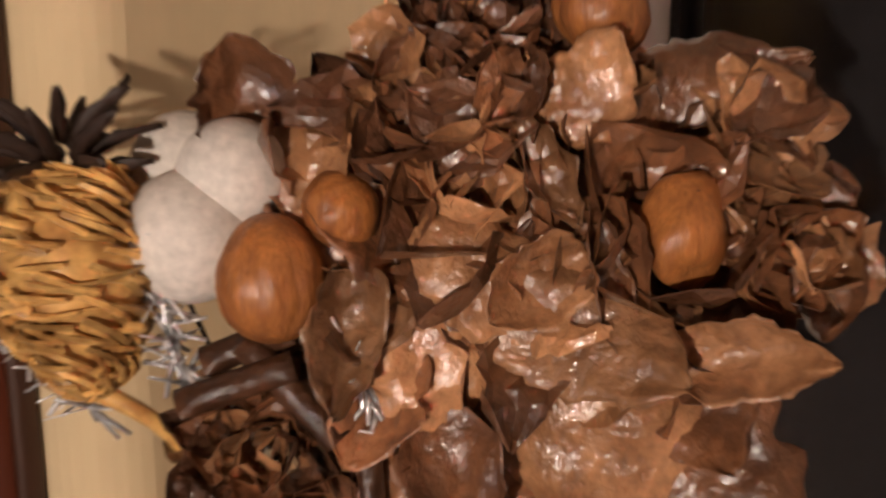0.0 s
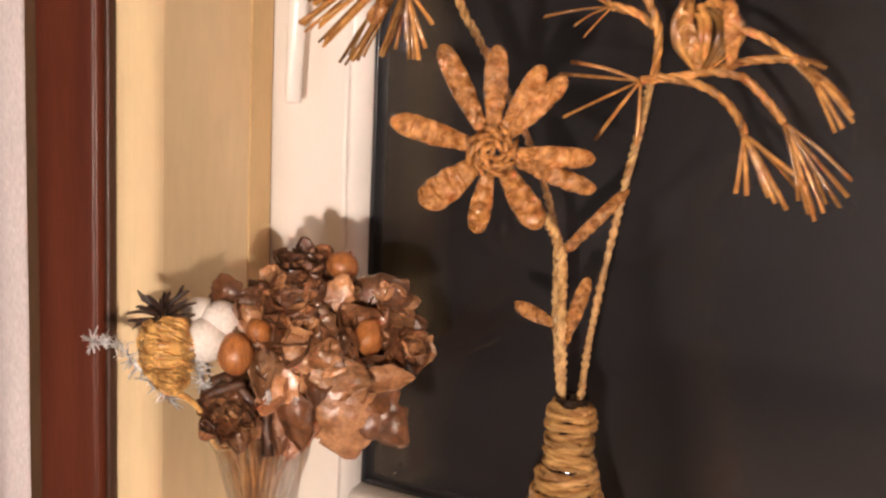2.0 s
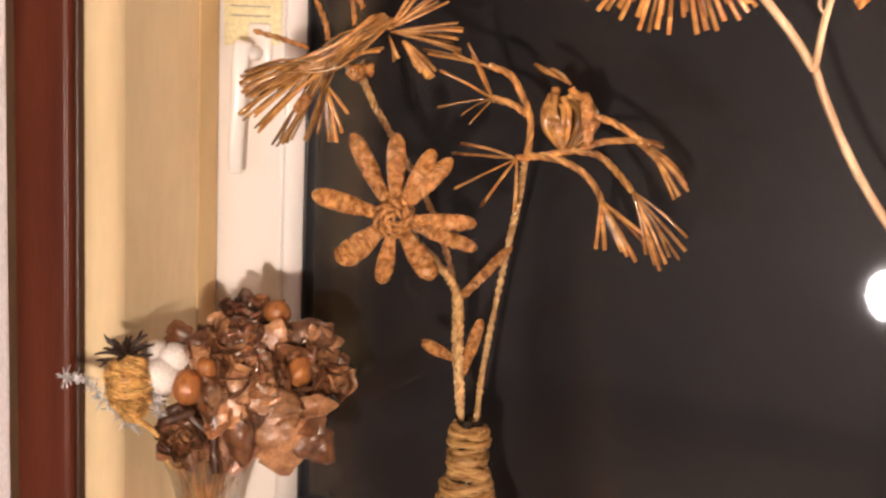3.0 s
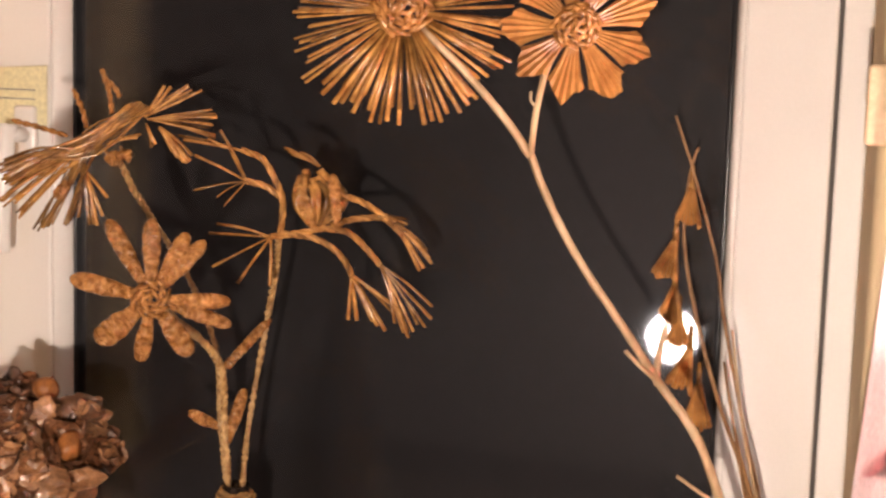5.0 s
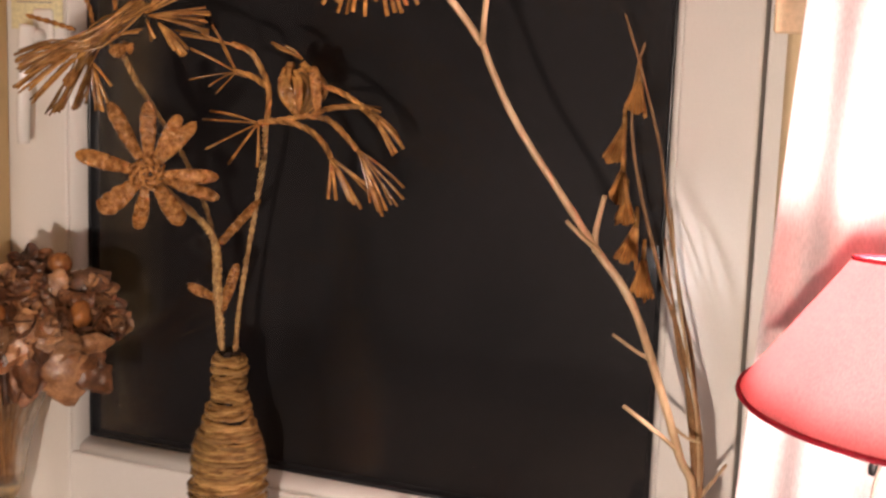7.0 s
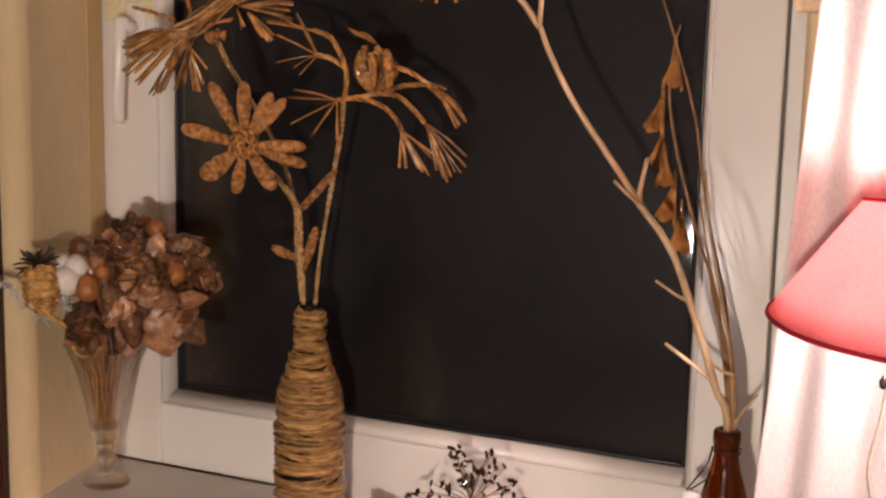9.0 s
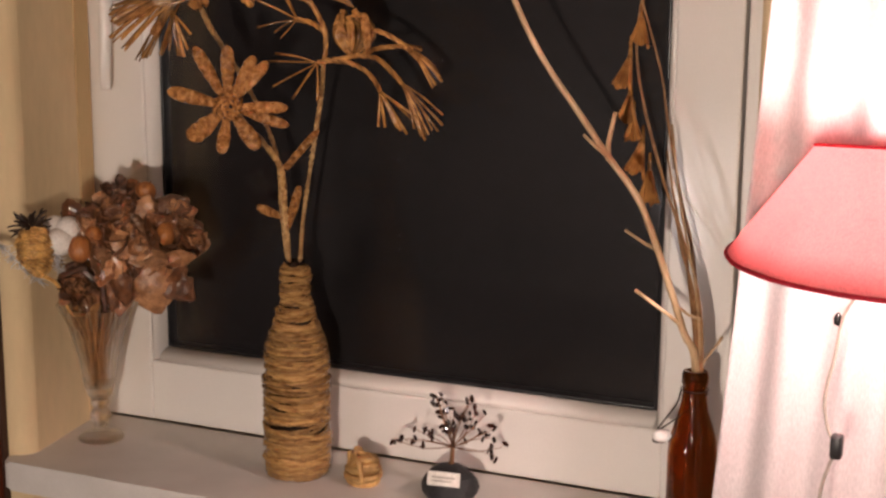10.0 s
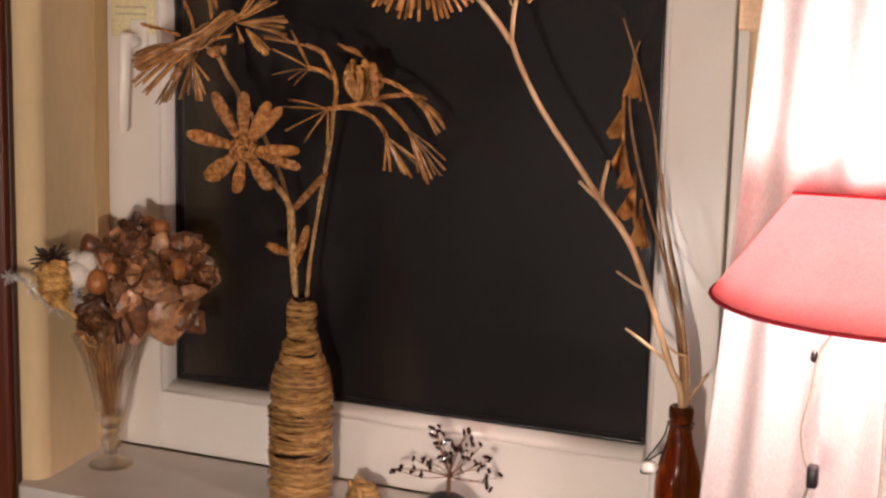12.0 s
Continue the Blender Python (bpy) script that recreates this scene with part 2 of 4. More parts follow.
part("sash_stile", bar(-0.112, -0.0135, 0.0, 0.06, "z", 0.902, 2.11), PVC, window, smooth=False)
part("sash_stile", bar(GW + 0.0135, 0.8975, 0.0, 0.06, "z", 0.902, 2.11), PVC, window, smooth=False)
part("sash_rail", bar(0.902, 0.9985, 0.0004, 0.06, "x", -0.0135, GW + 0.0135), PVC, window, smooth=False)
part("sash_rail", bar(2.02, 2.11, 0.0004, 0.06, "x", -0.0135, GW + 0.0135), PVC, window, smooth=False)
part("frame_post", bar(0.9015, 0.9295, 0.003, 0.07, "z", 0.902, 2.11), PVC, window, smooth=False)
part("glazing_bead", prism([(-0.0132, 0.0025), (-0.0132, 0.045), (0.0, 0.045), (0.0, 0.026), (-0.004, 0.012), (-0.009, 0.003)], "z", 1.0, 2.02), PVC, window)
part("glazing_bead", prism([(GW + 0.0132, 0.0025), (GW + 0.0132, 0.045), (GW, 0.045), (GW, 0.026), (GW + 0.004, 0.012), (GW + 0.009, 0.003)], "z", 1.0, 2.02), PVC, window)
part("glazing_bead", prism([(0.0035, 0.9988), (0.045, 0.9988), (0.045, 1.0165), (0.026, 1.0165), (0.012, 1.0125), (0.004, 1.0075)], "x", 0.0, GW), PVC, window)
g = 0.0055
part("gasket", box(0.0003, g, 0.0255, 0.045, 1.017, 2.02, 0.0015), RUBBER, window)
part("gasket", box(GW - g, GW - 0.0003, 0.0255, 0.045, 1.017, 2.02, 0.0015), RUBBER, window)
part("gasket", box(g, GW - g, 0.0255, 0.045, 1.0168, 1.017 + g, 0.0015), RUBBER, window)
part("pane", box(0.001, GW - 0.001, 0.032, 0.036, 1.017, 2.02), GLASS, window, "dusty dark window glass", smooth=False)
part("outer_pane", box(0.001, GW - 0.001, 0.05, 0.054, 1.0, 2.03), pane_glass("outer_glass", 0.002), window, smooth=False)
slab("backdrop_night", box(-3, 4, 1.6, 1.62, -0.5, 3.5), material("night_garden", (0.012, 0.011, 0.012), 0.95, scale=3))

# window sill with a rounded front corner
sx, sy, r = -0.105, -0.25, 0.016
plan = [(1.32, 0.0), (sx, 0.0)] + [(sx + r - r * math.cos(a), sy + r - r * math.sin(a)) for a in [math.pi / 2 * k / 6 for k in range(7)]] + [(1.32, sy)]
plan = [(sx, -0.2265), *plan[2:], (1.32, -0.203), (0.952, -0.203), (0.926, -0.002), (-0.1125, -0.002), (-0.08, -0.19), (-0.08, -0.21), (-0.1, -0.2265)]
bm = prism(plan, "z", 0.856, 0.9)
bmesh.ops.bevel(bm, geom=[e for e in bm.edges if abs(e.verts[0].co.z - e.verts[1].co.z) < 1e-6 and (e.verts[0].co.y + e.verts[1].co.y) / 2 < -0.21], offset=0.003, segments=2, affect="EDGES")
tagged(part("window_sill", bm, SILL, smooth=False), "grey-white window sill with rounded front corners", "window sill", kind="structure")

# brown board and curtains beside the window
board = thing("wooden_board", -0.16, -0.235, 0, "tall red-brown varnished wooden board on the wall", "board")
part("panel", box(-0.197, -0.1205, -0.243, -0.2255, 0, 2.45, 0.003), BROWN, board)
part("bead", box(-0.12, -0.1155, -0.2445, -0.2255, 0, 2.45, 0.002), BROWN, board, "rounded bead along the board")
part("edge_strip", box(-0.115, -0.108, -0.237, -0.2255, 0, 2.45, 0.003), DARKWOOD, board, "darker wooden edge strip")


def curtain(name, x0, x1, y, z0, z1, label, lean=0.0, folds=9.0, seed=1, deep=0.018):
    bm = bmesh.new()
    nx, nz = 150, 24
    rows = []
    for j in range(nz + 1):
        z = z0 + (z1 - z0) * j / nz
        row = []
        for i in range(nx + 1):
            u = i / nx
            x = x0 + (x1 - x0) * u + lean * (1 - u) * (z - 1.0)
            w = noise.noise((u * folds * 1.3 + seed, z * 0.35, seed)) * 0.9 + math.sin(u * folds * 2 * math.pi + 1.2 * noise.noise((u * 5, z * 0.5, seed + 7))) * 0.55
            row.append(bm.verts.new((x + 0.003 * noise.noise((z * 7, u, seed)), y + deep * w, z)))
        rows.append(row)
    for a, b in zip(rows, rows[1:]):
        for k in range(nx):
            bm.faces.new((a[k], a[k + 1], b[k + 1], b[k]))
    th = thing(name, (x0 + x1) / 2, y, z0, label, "curtain")
    cloth = part("cloth", bm, CLOTH, th)
    mod = cloth.modifiers.new("thickness", "SOLIDIFY")
    mod.thickness = 0.0012
    rod = part("curtain_rail", tube([(x0 - 0.03, y, z1 + 0.012), (x1 + 0.03, y, z1 + 0.012)], 0.01, 10), DARKWOOD, th)
    return th


curtain("curtain", 0.9375, 1.75, -0.24, 0.05, 2.4, "thin white curtain with soft folds beside the window", lean=0.07, seed=3, folds=11, deep=0.019)
curtain("curtain", -0.9, -0.182, -0.264, 0.05, 2.4, "thin pinkish white curtain beside a brown board", seed=8, folds=7, deep=0.01)

# ---- lamps ----
SHADE = veil("red_shade_cloth", (0.94, 0.41, 0.42), 0.78, 0.7)
TRIM = veil("dark_red_trim", (0.5, 0.03, 0.06), 0.5)
CERAMIC = material("white_lamp_foot", (0.8, 0.78, 0.76), 0.25, scale=20, dark=(0.74, 0.72, 0.7))
CORD = material("pale_cord", (0.42, 0.37, 0.32), 0.5, scale=90)
MATT = material("matt_black_paint", (0.004, 0.004, 0.004), 0.95, ior=1.1)
BLACK = material("black_plastic", (0.015, 0.015, 0.016), 0.4, scale=50)
STEEL = material("brushed_steel", (0.55, 0.54, 0.52), 0.3, metal=1.0, scale=50, fine=400)

lx, ly, lz = 1.171, -0.43, 1.342
lamp = thing("table_lamp", lx, ly, 0.62, "small lit table lamp with a translucent red conical shade", "lamp")
R0, R1, HH = 0.186, 0.11, 0.102


def dip(bm_, k=0.12):
    """The shade sits crooked: its top ring dips towards the window."""
    for v in bm_.verts:
        v.co.z -= k * (v.co.y - ly) * max(0.0, (v.co.z - lz) / HH)
    return bm_


bm = lathe([(R0, 0), (R0 * 0.75 + R1 * 0.25, HH * 0.25), ((R0 + R1) / 2, HH / 2), (R1, HH)], (lx, ly, lz), 64)
shade = part("shade", dip(bm), SHADE, lamp, "translucent red cloth shade")
sm = shade.modifiers.new("thickness", "SOLIDIFY")
sm.thickness = 0.001
part("trim", tube([(lx + R0 * math.cos(a), ly + R0 * math.sin(a), lz) for a in [2 * math.pi * k / 72 for k in range(73)]], 0.0022, 6), TRIM, shade)
part("trim", dip(tube([(lx + R1 * math.cos(a), ly + R1 * math.sin(a), lz + HH) for a in [2 * math.pi * k / 72 for k in range(73)]], 0.0016, 6)), TRIM, shade)
part("stem", lathe([(0.008, 0.06), (0.008, 0.62), (0.014, 0.7), (0.014, 0.75), (0.0001, 0.752)], (lx, ly, 0.62), 16), CERAMIC, lamp)
part("foot", lathe([(0.0001, 0.0), (0.075, 0.0), (0.078, 0.008), (0.06, 0.02), (0.02, 0.035), (0.009, 0.062), (0.0001, 0.063)], (lx, ly, 0.62), 32), CERAMIC, lamp)
part("bulb", lathe([(0.0001, -0.034), (0.02, -0.028), (0.033, -0.01), (0.036, 0.004), (0.027, 0.022), (0.0001, 0.03)], (lx, ly, 1.412), 24), glow("lit_bulb", (1.0, 0.75, 0.69), 390), lamp, "glowing warm bulb")

stand = thing("side_table", lx, ly, 0, "small dark side table under the lamp", "table")
part("tabletop", box(lx - 0.17, lx + 0.25, ly - 0.2, ly + 0.085, 0.59, 0.62, 0.004), DARKWOOD, stand)
for dx in (-0.14, 0.22):
    for dy in (-0.17, 0.055):
        part("leg", box(lx + dx - 0.015, lx + dx + 0.015, ly + dy - 0.015, ly + dy + 0.015, 0, 0.59, 0.002), DARKWOOD, stand)

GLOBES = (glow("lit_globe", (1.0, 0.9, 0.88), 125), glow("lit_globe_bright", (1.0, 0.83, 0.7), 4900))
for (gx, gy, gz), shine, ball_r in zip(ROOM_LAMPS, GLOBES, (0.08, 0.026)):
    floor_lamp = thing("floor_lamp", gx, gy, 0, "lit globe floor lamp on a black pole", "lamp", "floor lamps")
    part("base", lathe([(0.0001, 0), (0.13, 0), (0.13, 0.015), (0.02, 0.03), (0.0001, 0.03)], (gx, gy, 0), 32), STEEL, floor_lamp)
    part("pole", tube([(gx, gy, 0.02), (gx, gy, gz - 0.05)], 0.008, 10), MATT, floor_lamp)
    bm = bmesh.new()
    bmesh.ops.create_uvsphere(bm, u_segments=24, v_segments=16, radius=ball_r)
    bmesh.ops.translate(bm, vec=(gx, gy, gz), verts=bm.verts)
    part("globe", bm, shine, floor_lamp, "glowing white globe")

# ---- straw bottle with plaited straw flowers ----
rng = random.Random(5)


def basis(right, ahead):
    """A fixed frame: right, up, and towards the viewer."""
    a = Vector(ahead).normalized()
    rt = (Vector(right) - a * Vector(right).dot(a)).normalized()
    return rt, rt.cross(a), -a


def merge(bm, other):
    me = bpy.data.meshes.new("tmp")
    other.to_mesh(me)
    other.free()
    bm.from_mesh(me)
    bpy.data.meshes.remove(me)
    return bm


GLASSBROWN = material("dark_bottle_glass", (0.02, 0.012, 0.008), 0.12, scale=20)
bx, by = 0.3125, -0.11
bottle = thing("straw_wrapped_bottle", bx, by, 0.9, "bottle wound all round with straw twine, holding straw flowers", "bottle")
outline = [(0.0, 0.0415), (0.008, 0.0435), (0.02, 0.0445), (0.14, 0.0445), (0.17, 0.043), (0.19, 0.0405), (0.21, 0.034), (0.225, 0.0285), (0.245, 0.022), (0.265, 0.0195), (0.29, 0.0185), (0.305, 0.018)]


def girth(z):
    for (za, ra), (zb, rb) in zip(outline, outline[1:]):
        if z <= zb:
            return ra + (rb - ra) * (z - za) / (zb - za)
    return outline[-1][1]


part("body", lathe([(0.0001, 0.001)] + [(rr - 0.004, zz + 0.001) for zz, rr in outline] + [(0.0145, 0.309), (0.0115, 0.306), (0.011, 0.27), (0.0001, 0.27)], (bx, by, 0.9), 32), GLASSBROWN, bottle)
zz = 0.003
while zz < 0.301:
    thick = rng.uniform(0.0026, 0.0046)
    tilt, turn, sag = rng.gauss(0, 0.0038), rng.uniform(0, 6.28), rng.uniform(0.0004, 0.0018)
    ring = []
    span = rng.uniform(5.6, 6.9)
    a0 = rng.uniform(0, 6.28)
    proud = rng.uniform(-0.0022, 0.0024)
    n = 40
    for k in range(n + 1):
        a = a0 + span * k / n
        z = min(0.302, max(0.003, zz + tilt * math.sin(a + turn) + sag * math.sin(3 * a + turn)))
        rr = girth(z) - 0.001 + proud + rng.uniform(-0.0008, 0.0012) - (0.005 if k in (0, n) else 0)
        ring.append((bx + rr * math.cos(a), by + rr * math.sin(a), 0.9 + z))
    part("twine_turn", tube(ring, thick, 7, flat=0.7, rough=0.55, rng=rng), TWINE, bottle)
    zz += rng.uniform(0.0021, 0.0036)


def twisted(name, points, radius, parent, mat=ROPE, strands=2, pitch=0.017, label=""):
    """A stem of strands twisted round each other."""
    P = spline(points, 14)
    bm = bmesh.new()
    length = [0.0]
    for a, b in zip(P, P[1:]):
        length.append(length[-1] + (b - a).length)
    for s in range(strands):
        side, path = None, []
        for i, p in enumerate(P):
            way = (P[min(i + 1, len(P) - 1)] - P[max(i - 1, 0)]).normalized()
            side = way.orthogonal() if side is None else side
            side = (side - way * side.dot(way)).normalized()
            a = 2 * math.pi * (length[i] / pitch + s / strands)
            path.append(p + (side * math.cos(a) + way.cross(side) * math.sin(a)) * radius * 0.58)
        tube(path, radius * 0.6, 6, bm, rough=0.2, rng=rng)
    return part(name, bm, mat, parent, label)


def plaited_pad(base, tip, face, width, thick, cup=0.0, end=0.55, nl=54, na=20, bm=None):
    """A flat pad of plaited straw from base to tip, rounded at the tip, with a relief of crossing strands."""
    bm = bm or bmesh.new()
    b, t = Vector(base), Vector(tip)
    along = t - b
    L = along.length
    along.normalize()
    f = (Vector(face) - along * Vector(face).dot(along)).normalized()
    w = along.cross(f)
    rings, seat = [], rng.uniform(0, 50)
    for i in range(nl + 1):
        s = i / nl
        fat = (end + (1 - end) * min(1, s * 2.2)) * math.sqrt(max(0.004, 1 - max(0, (s - 0.72) / 0.28) ** 2)) * (1 if s > 0.02 else 0.6)
        c = b + along * (L * s) + f * (cup * (s - s * s) * 4 * L)
        ring = []
        for k in range(na):
            a = 2 * math.pi * k / na
            x = math.cos(a)
            n_ = (s * L / 0.0052 + seat, x * width / 0.0085, seat * 3.1 + (1 if math.sin(a) > 0 else 7))
            relief = 0.0058 * (abs(noise.noise(n_)) - 0.25) + 0.0022 * math.sin(s * L / 0.006 * math.pi + 1.4 * abs(x) * math.pi + 2 * noise.noise((s * 6, x * 2, seat))) * abs(math.cos(x * 3.1)) + 0.0008 * (rng.random() - 0.5)
            ring.append(bm.verts.new(c + w * (width / 2 * fat * x) + f * ((thick / 2 * math.sin(a)) * fat + relief * (1 if math.sin(a) > -0.2 else 0))))
        rings.append(ring)
    for p, q in zip(rings, rings[1:]):
        for k in range(na):
            bm.faces.new((p[k], p[(k + 1) % na], q[(k + 1) % na], q[k]))
    bm.faces.new(rings[0])
    bm.faces.new(rings[-1])
    return bm


def straws(bm, base, way, length, spread, n, across, rad=0.0019, jitter=0.06, start=0.0):
    """n flat straws fanning from base round way, spread degrees either side, in the plane that holds across."""
    w = Vector(way).normalized()
    ac = (Vector(across) - w * Vector(across).dot(w)).normalized()
    for k in range(n):
        a = radians(spread) * ((2 * k / (n - 1) - 1) if n > 1 else 0) + rng.gauss(0, jitter * 0.5)
        d = (w * math.cos(a) + ac * math.sin(a) + w.cross(ac) * rng.gauss(0, jitter)).normalized()
        L = length * rng.uniform(0.82, 1.06)
        tube([Vector(base) + d * start, Vector(base) + d * (L * 0.55), Vector(base) + d * L], (rad * 0.85, rad * rng.uniform(0.95, 1.35)), 5, bm, flat=0.45)
    return bm


# stems from the bottle's mouth
mouth = Vector((bx, by, 1.2))
posy = thing("straw_flower", 0.329, -0.29, 1.2, "daisy of plaited golden straw on a twisted stem in the bottle", "straw flower", "straw flowers")
twisted("stem", [(bx - 0.004, by - 0.004, 1.17), (0.3, -0.114, 1.27), (0.297, -0.116, 1.33), (0.297, -0.15, 1.367), (0.322, -0.245, 1.408), (0.33, -0.285, 1.43)], 0.0044, posy)
dr, du, df = basis((0.857, 0.515, 0), (-0.507, 0.8435, -0.178))
dc = Vector((0.328, -0.295, 1.437))
S = 0.00047
for k, (x, y, wd, cup) in enumerate([(-85, 155, 50, 0.05), (0, 158, 52, 0.02), (70, 130, 48, 0.03), (105, 115, 46, 0.06), (-155, 40, 54, -0.04), (155, -5, 46, 0.12), (158, -52, 42, 0.05), (-105, -85, 72, -0.1), (-20, -125, 48, -0.12), (78, -112, 62, -0.15)]):
    tip = dc + (dr * x + du * y) * S + df * (0.012 if y > 0 else 0.004)
    root = dc + (dr * x + du * y).normalized() * 0.016
    part("petal", plaited_pad(root, tip, df + du * rng.uniform(-0.2, 0.25), wd * S * 0.7, 0.0115, cup), PLAIT, posy)
bm = bmesh.new()
for k in range(26):
    a, q = k * 2.4, 0.0036 * math.sqrt(k * 0.9)
    c = dc + (dr * math.cos(a) + du * math.sin(a)) * q + df * (0.009 - q * 0.25)
    side = (dr * math.cos(a + 1.3) + du * math.sin(a + 1.3)) * 0.0065
    tube([c - side, c + df * 0.0035, c + side], 0.0021, 6, bm, rough=0.3, rng=rng)
part("flower_centre", bm, PLAIT, posy, "knotted straw centre")
part("leaf", plaited_pad((0.29, -0.108, 1.268), (0.247, -0.1, 1.277), (0.5, -0.8, 0.2), 0.013, 0.008), PLAIT, posy)
part("leaf", plaited_pad((0.3, -0.11, 1.25), (0.316, -0.1, 1.312), (0.5, -0.8, 0.2), 0.013, 0.008), PLAIT, posy)

def placed(origin, right, toward):
    """Gives a function that turns millimetres to the right, up and out into a place near origin."""
    rt, up, out = basis(right, -Vector(toward))
    return lambda u, v, w=0.0: Vector(origin) + (rt * u + up * v + out * w) * 0.001


def straw(bm, points, rad=0.0019):
    """One flattened straw, slightly bowed, cut off square at its end."""
    tube(spline(points, 3), (rad * 0.85, rad * rng.uniform(1.0, 1.3)), 6, bm, flat=0.5)


def straw_fan(at, apex, tips, parent, extra=1, deep=9.0, rad=0.0016, name="straw_fan"):
    """Straws from one tied apex to their tips, with a few more between neighbours."""
    bm = bmesh.new()
    ends = list(tips)
    for (u0, v0), (u1, v1) in zip(tips, tips[1:]):
        for k in range(extra):
            t = rng.uniform(0.25, 0.75)
            ends.append((u0 + (u1 - u0) * t, v0 + (v1 - v0) * t))
    for u, v in ends:
        L = rng.uniform(0.94, 1.03)
        w = rng.gauss(0, deep)
        e = (apex[0] + (u - apex[0]) * L, apex[1] + (v - apex[1]) * L)
        straw(bm, [at(*apex, rng.gauss(0, 1.5)), at((apex[0] + e[0]) / 2 + rng.gauss(0, 0.8), (apex[1] + e[1]) / 2 + rng.gauss(0, 0.8) + 1.0, w * 0.5), at(*e, w)], rad)
    return part(name, bm, STRAW, parent)


spray = thing("straw_flower", 0.39, -0.13, 1.2, "straw flower with drooping straw fans on a twisted stem", "straw flower", "straw flowers")
sp = placed((0.405, -0.135, 1.519), (0.881, 0.472, 0.017), (0.469, -0.879, 0.09))
twisted("stem", [(bx + 0.006, by, 1.17), (0.324, -0.108, 1.26), (0.344, -0.105, 1.386), (0.36, -0.117, 1.44), sp(-28, -32)], 0.0036, spray)
part("leaf", plaited_pad((0.3, -0.115, 1.335), (0.35, -0.106, 1.392), (0.5, -0.8, 0.2), 0.011, 0.009, end=0.85), PLAIT, spray)
# bud of broad glossy straw blades, half open, with a plaited rim
bm = bmesh.new()
for k in range(26):
    a, q_ = k * 2.4, rng.uniform(0.6, 1.1)
    top = (12 * math.cos(a) * q_ + 6, 26 + rng.uniform(-8, 10), 9 * math.sin(a))
    straw(bm, [sp(9, -27), sp(12 + 22 * q_ * math.cos(a), -6, 17 * q_ * math.sin(a)), sp(12 + 24 * q_ * math.cos(a), 12, 17 * q_ * math.sin(a)), sp(*top)], 0.0034)
part("bud", bm, STRAW, spray, "bud of broad glossy straw blades")
part("bud_rim", plaited_pad(sp(30, -22, 14), sp(26, 30, 14), (0.469, -0.879, 0.09), 0.012, 0.008, 0.22), PLAIT, spray, "plaited straw rim")
part("bud_blade", plaited_pad(sp(6, -24, 18), sp(-10, 20, 16), (0.3, -0.9, 0.2), 0.013, 0.004, 0.1), STRAW, spray, "pale open straw blade")
for arm in ([(-27, -30), (10, -36), (34, -53), (45, -72)], [(17, -25), (44, -31), (74, -62)], [(30, 7), (54, 2), (88, -20)], [(24, -23), (47, -16), (81, -13)],
            [(-26, -30), (-24, 0), (-30, 20), (-44, 44), (-65, 53)], [(-60, 22), (-41, 17), (-28, 7)], [(-36, -34), (-15, -31), (18, -25)]):
    twisted("arm", [sp(u, v, 3) for u, v in arm], 0.0031, spray, STRAW, 3, 0.03)
straw_fan(sp, (-36, -34), [(-93, -20), (-100, -30), (-95, -64), (-71, -83), (-37, -82)], spray, 0)
straw_fan(sp, (-63, 52), [(-129, 68), (-124, 64), (-98, 64)], spray, 0)
straw_fan(sp, (-60, 22), [(-112, 48), (-111, 13), (-90, 5), (-81, -2)], spray, 0)
straw_fan(sp, (-60, 22), [(-85, 72), (-82, 66)], spray, 0)
straw_fan(sp, (13, 37), [(-23, 57), (-17, 50), (-7, 52)], spray, 1, 5)
straw_fan(sp, (45, -72), [(42, -117), (67, -122), (78, -127), (96, -110)], spray, 1, 6, 0.0019)
straw_fan(sp, (74, -62), [(89, -122), (103, -137), (108, -131), (120, -126), (130, -107)], spray, 1, 8)
straw_fan(sp, (88, -20), [(114, -68), (126, -60), (121, -49), (119, -44)], spray, 1, 8)
straw_fan(sp, (70, -12), [(96, -34), (99, -24), (101, -16)], spray, 1, 8)

wheel = thing("straw_flower", 0.218, -0.215, 1.2, "large straw flower tilted edge-on with fanned straw petals", "straw flower", "straw flowers")
wp = placed((0.212, -0.216, 1.583), (0.819, 0.573, 0.029), (0.572, -0.819, 0.041))
twisted("stem", [(bx - 0.008, by + 0.002, 1.17), (0.291, -0.108, 1.27), (0.285, -0.108, 1.35), (0.268, -0.135, 1.43), wp(44, -76), wp(33, -57), wp(22, -32)], 0.0034, wheel)
# the sheaf: long straws tied at the waist, fanned out at the low end
bm = bmesh.new()
for u, v in [(-91, -29), (-92, -36), (-91, -43), (-87, -51), (-91, -61), (-85, -68), (-80, -78), (-63, -93), (-49, -90), (-36, -87)]:
    for k in range(5):
        du_, dv_, w = rng.gauss(0, 3.5), rng.gauss(0, 3.5), rng.gauss(0, 16)
        q_ = rng.random()
        start = (26 + 27 * q_ + rng.gauss(0, 2), 27 + 5 * math.sin(q_ * 3.1) - 9 * q_ * rng.random(), rng.gauss(0, 7))
        straw(bm, [wp(*start), wp(-6 + rng.gauss(0, 4), -8 + rng.gauss(0, 4.5), rng.gauss(0, 6)), wp(u * 0.62 + du_, v * 0.6 + dv_, w * 0.6), wp(u + du_, v + dv_, w)], 0.0016)
part("straw_sheaf", bm, STRAW, wheel, "sheaf of long golden straws")
straw_fan(wp, (-14, -36), [(-11, -93), (-3, -94), (8, -65), (-22, -84), (-30, -80)], wheel, 1, 6)
straw_fan(wp, (46, 16), [(66, 47), (89, 48), (95, 44), (102, 42)], wheel, 1, 9)
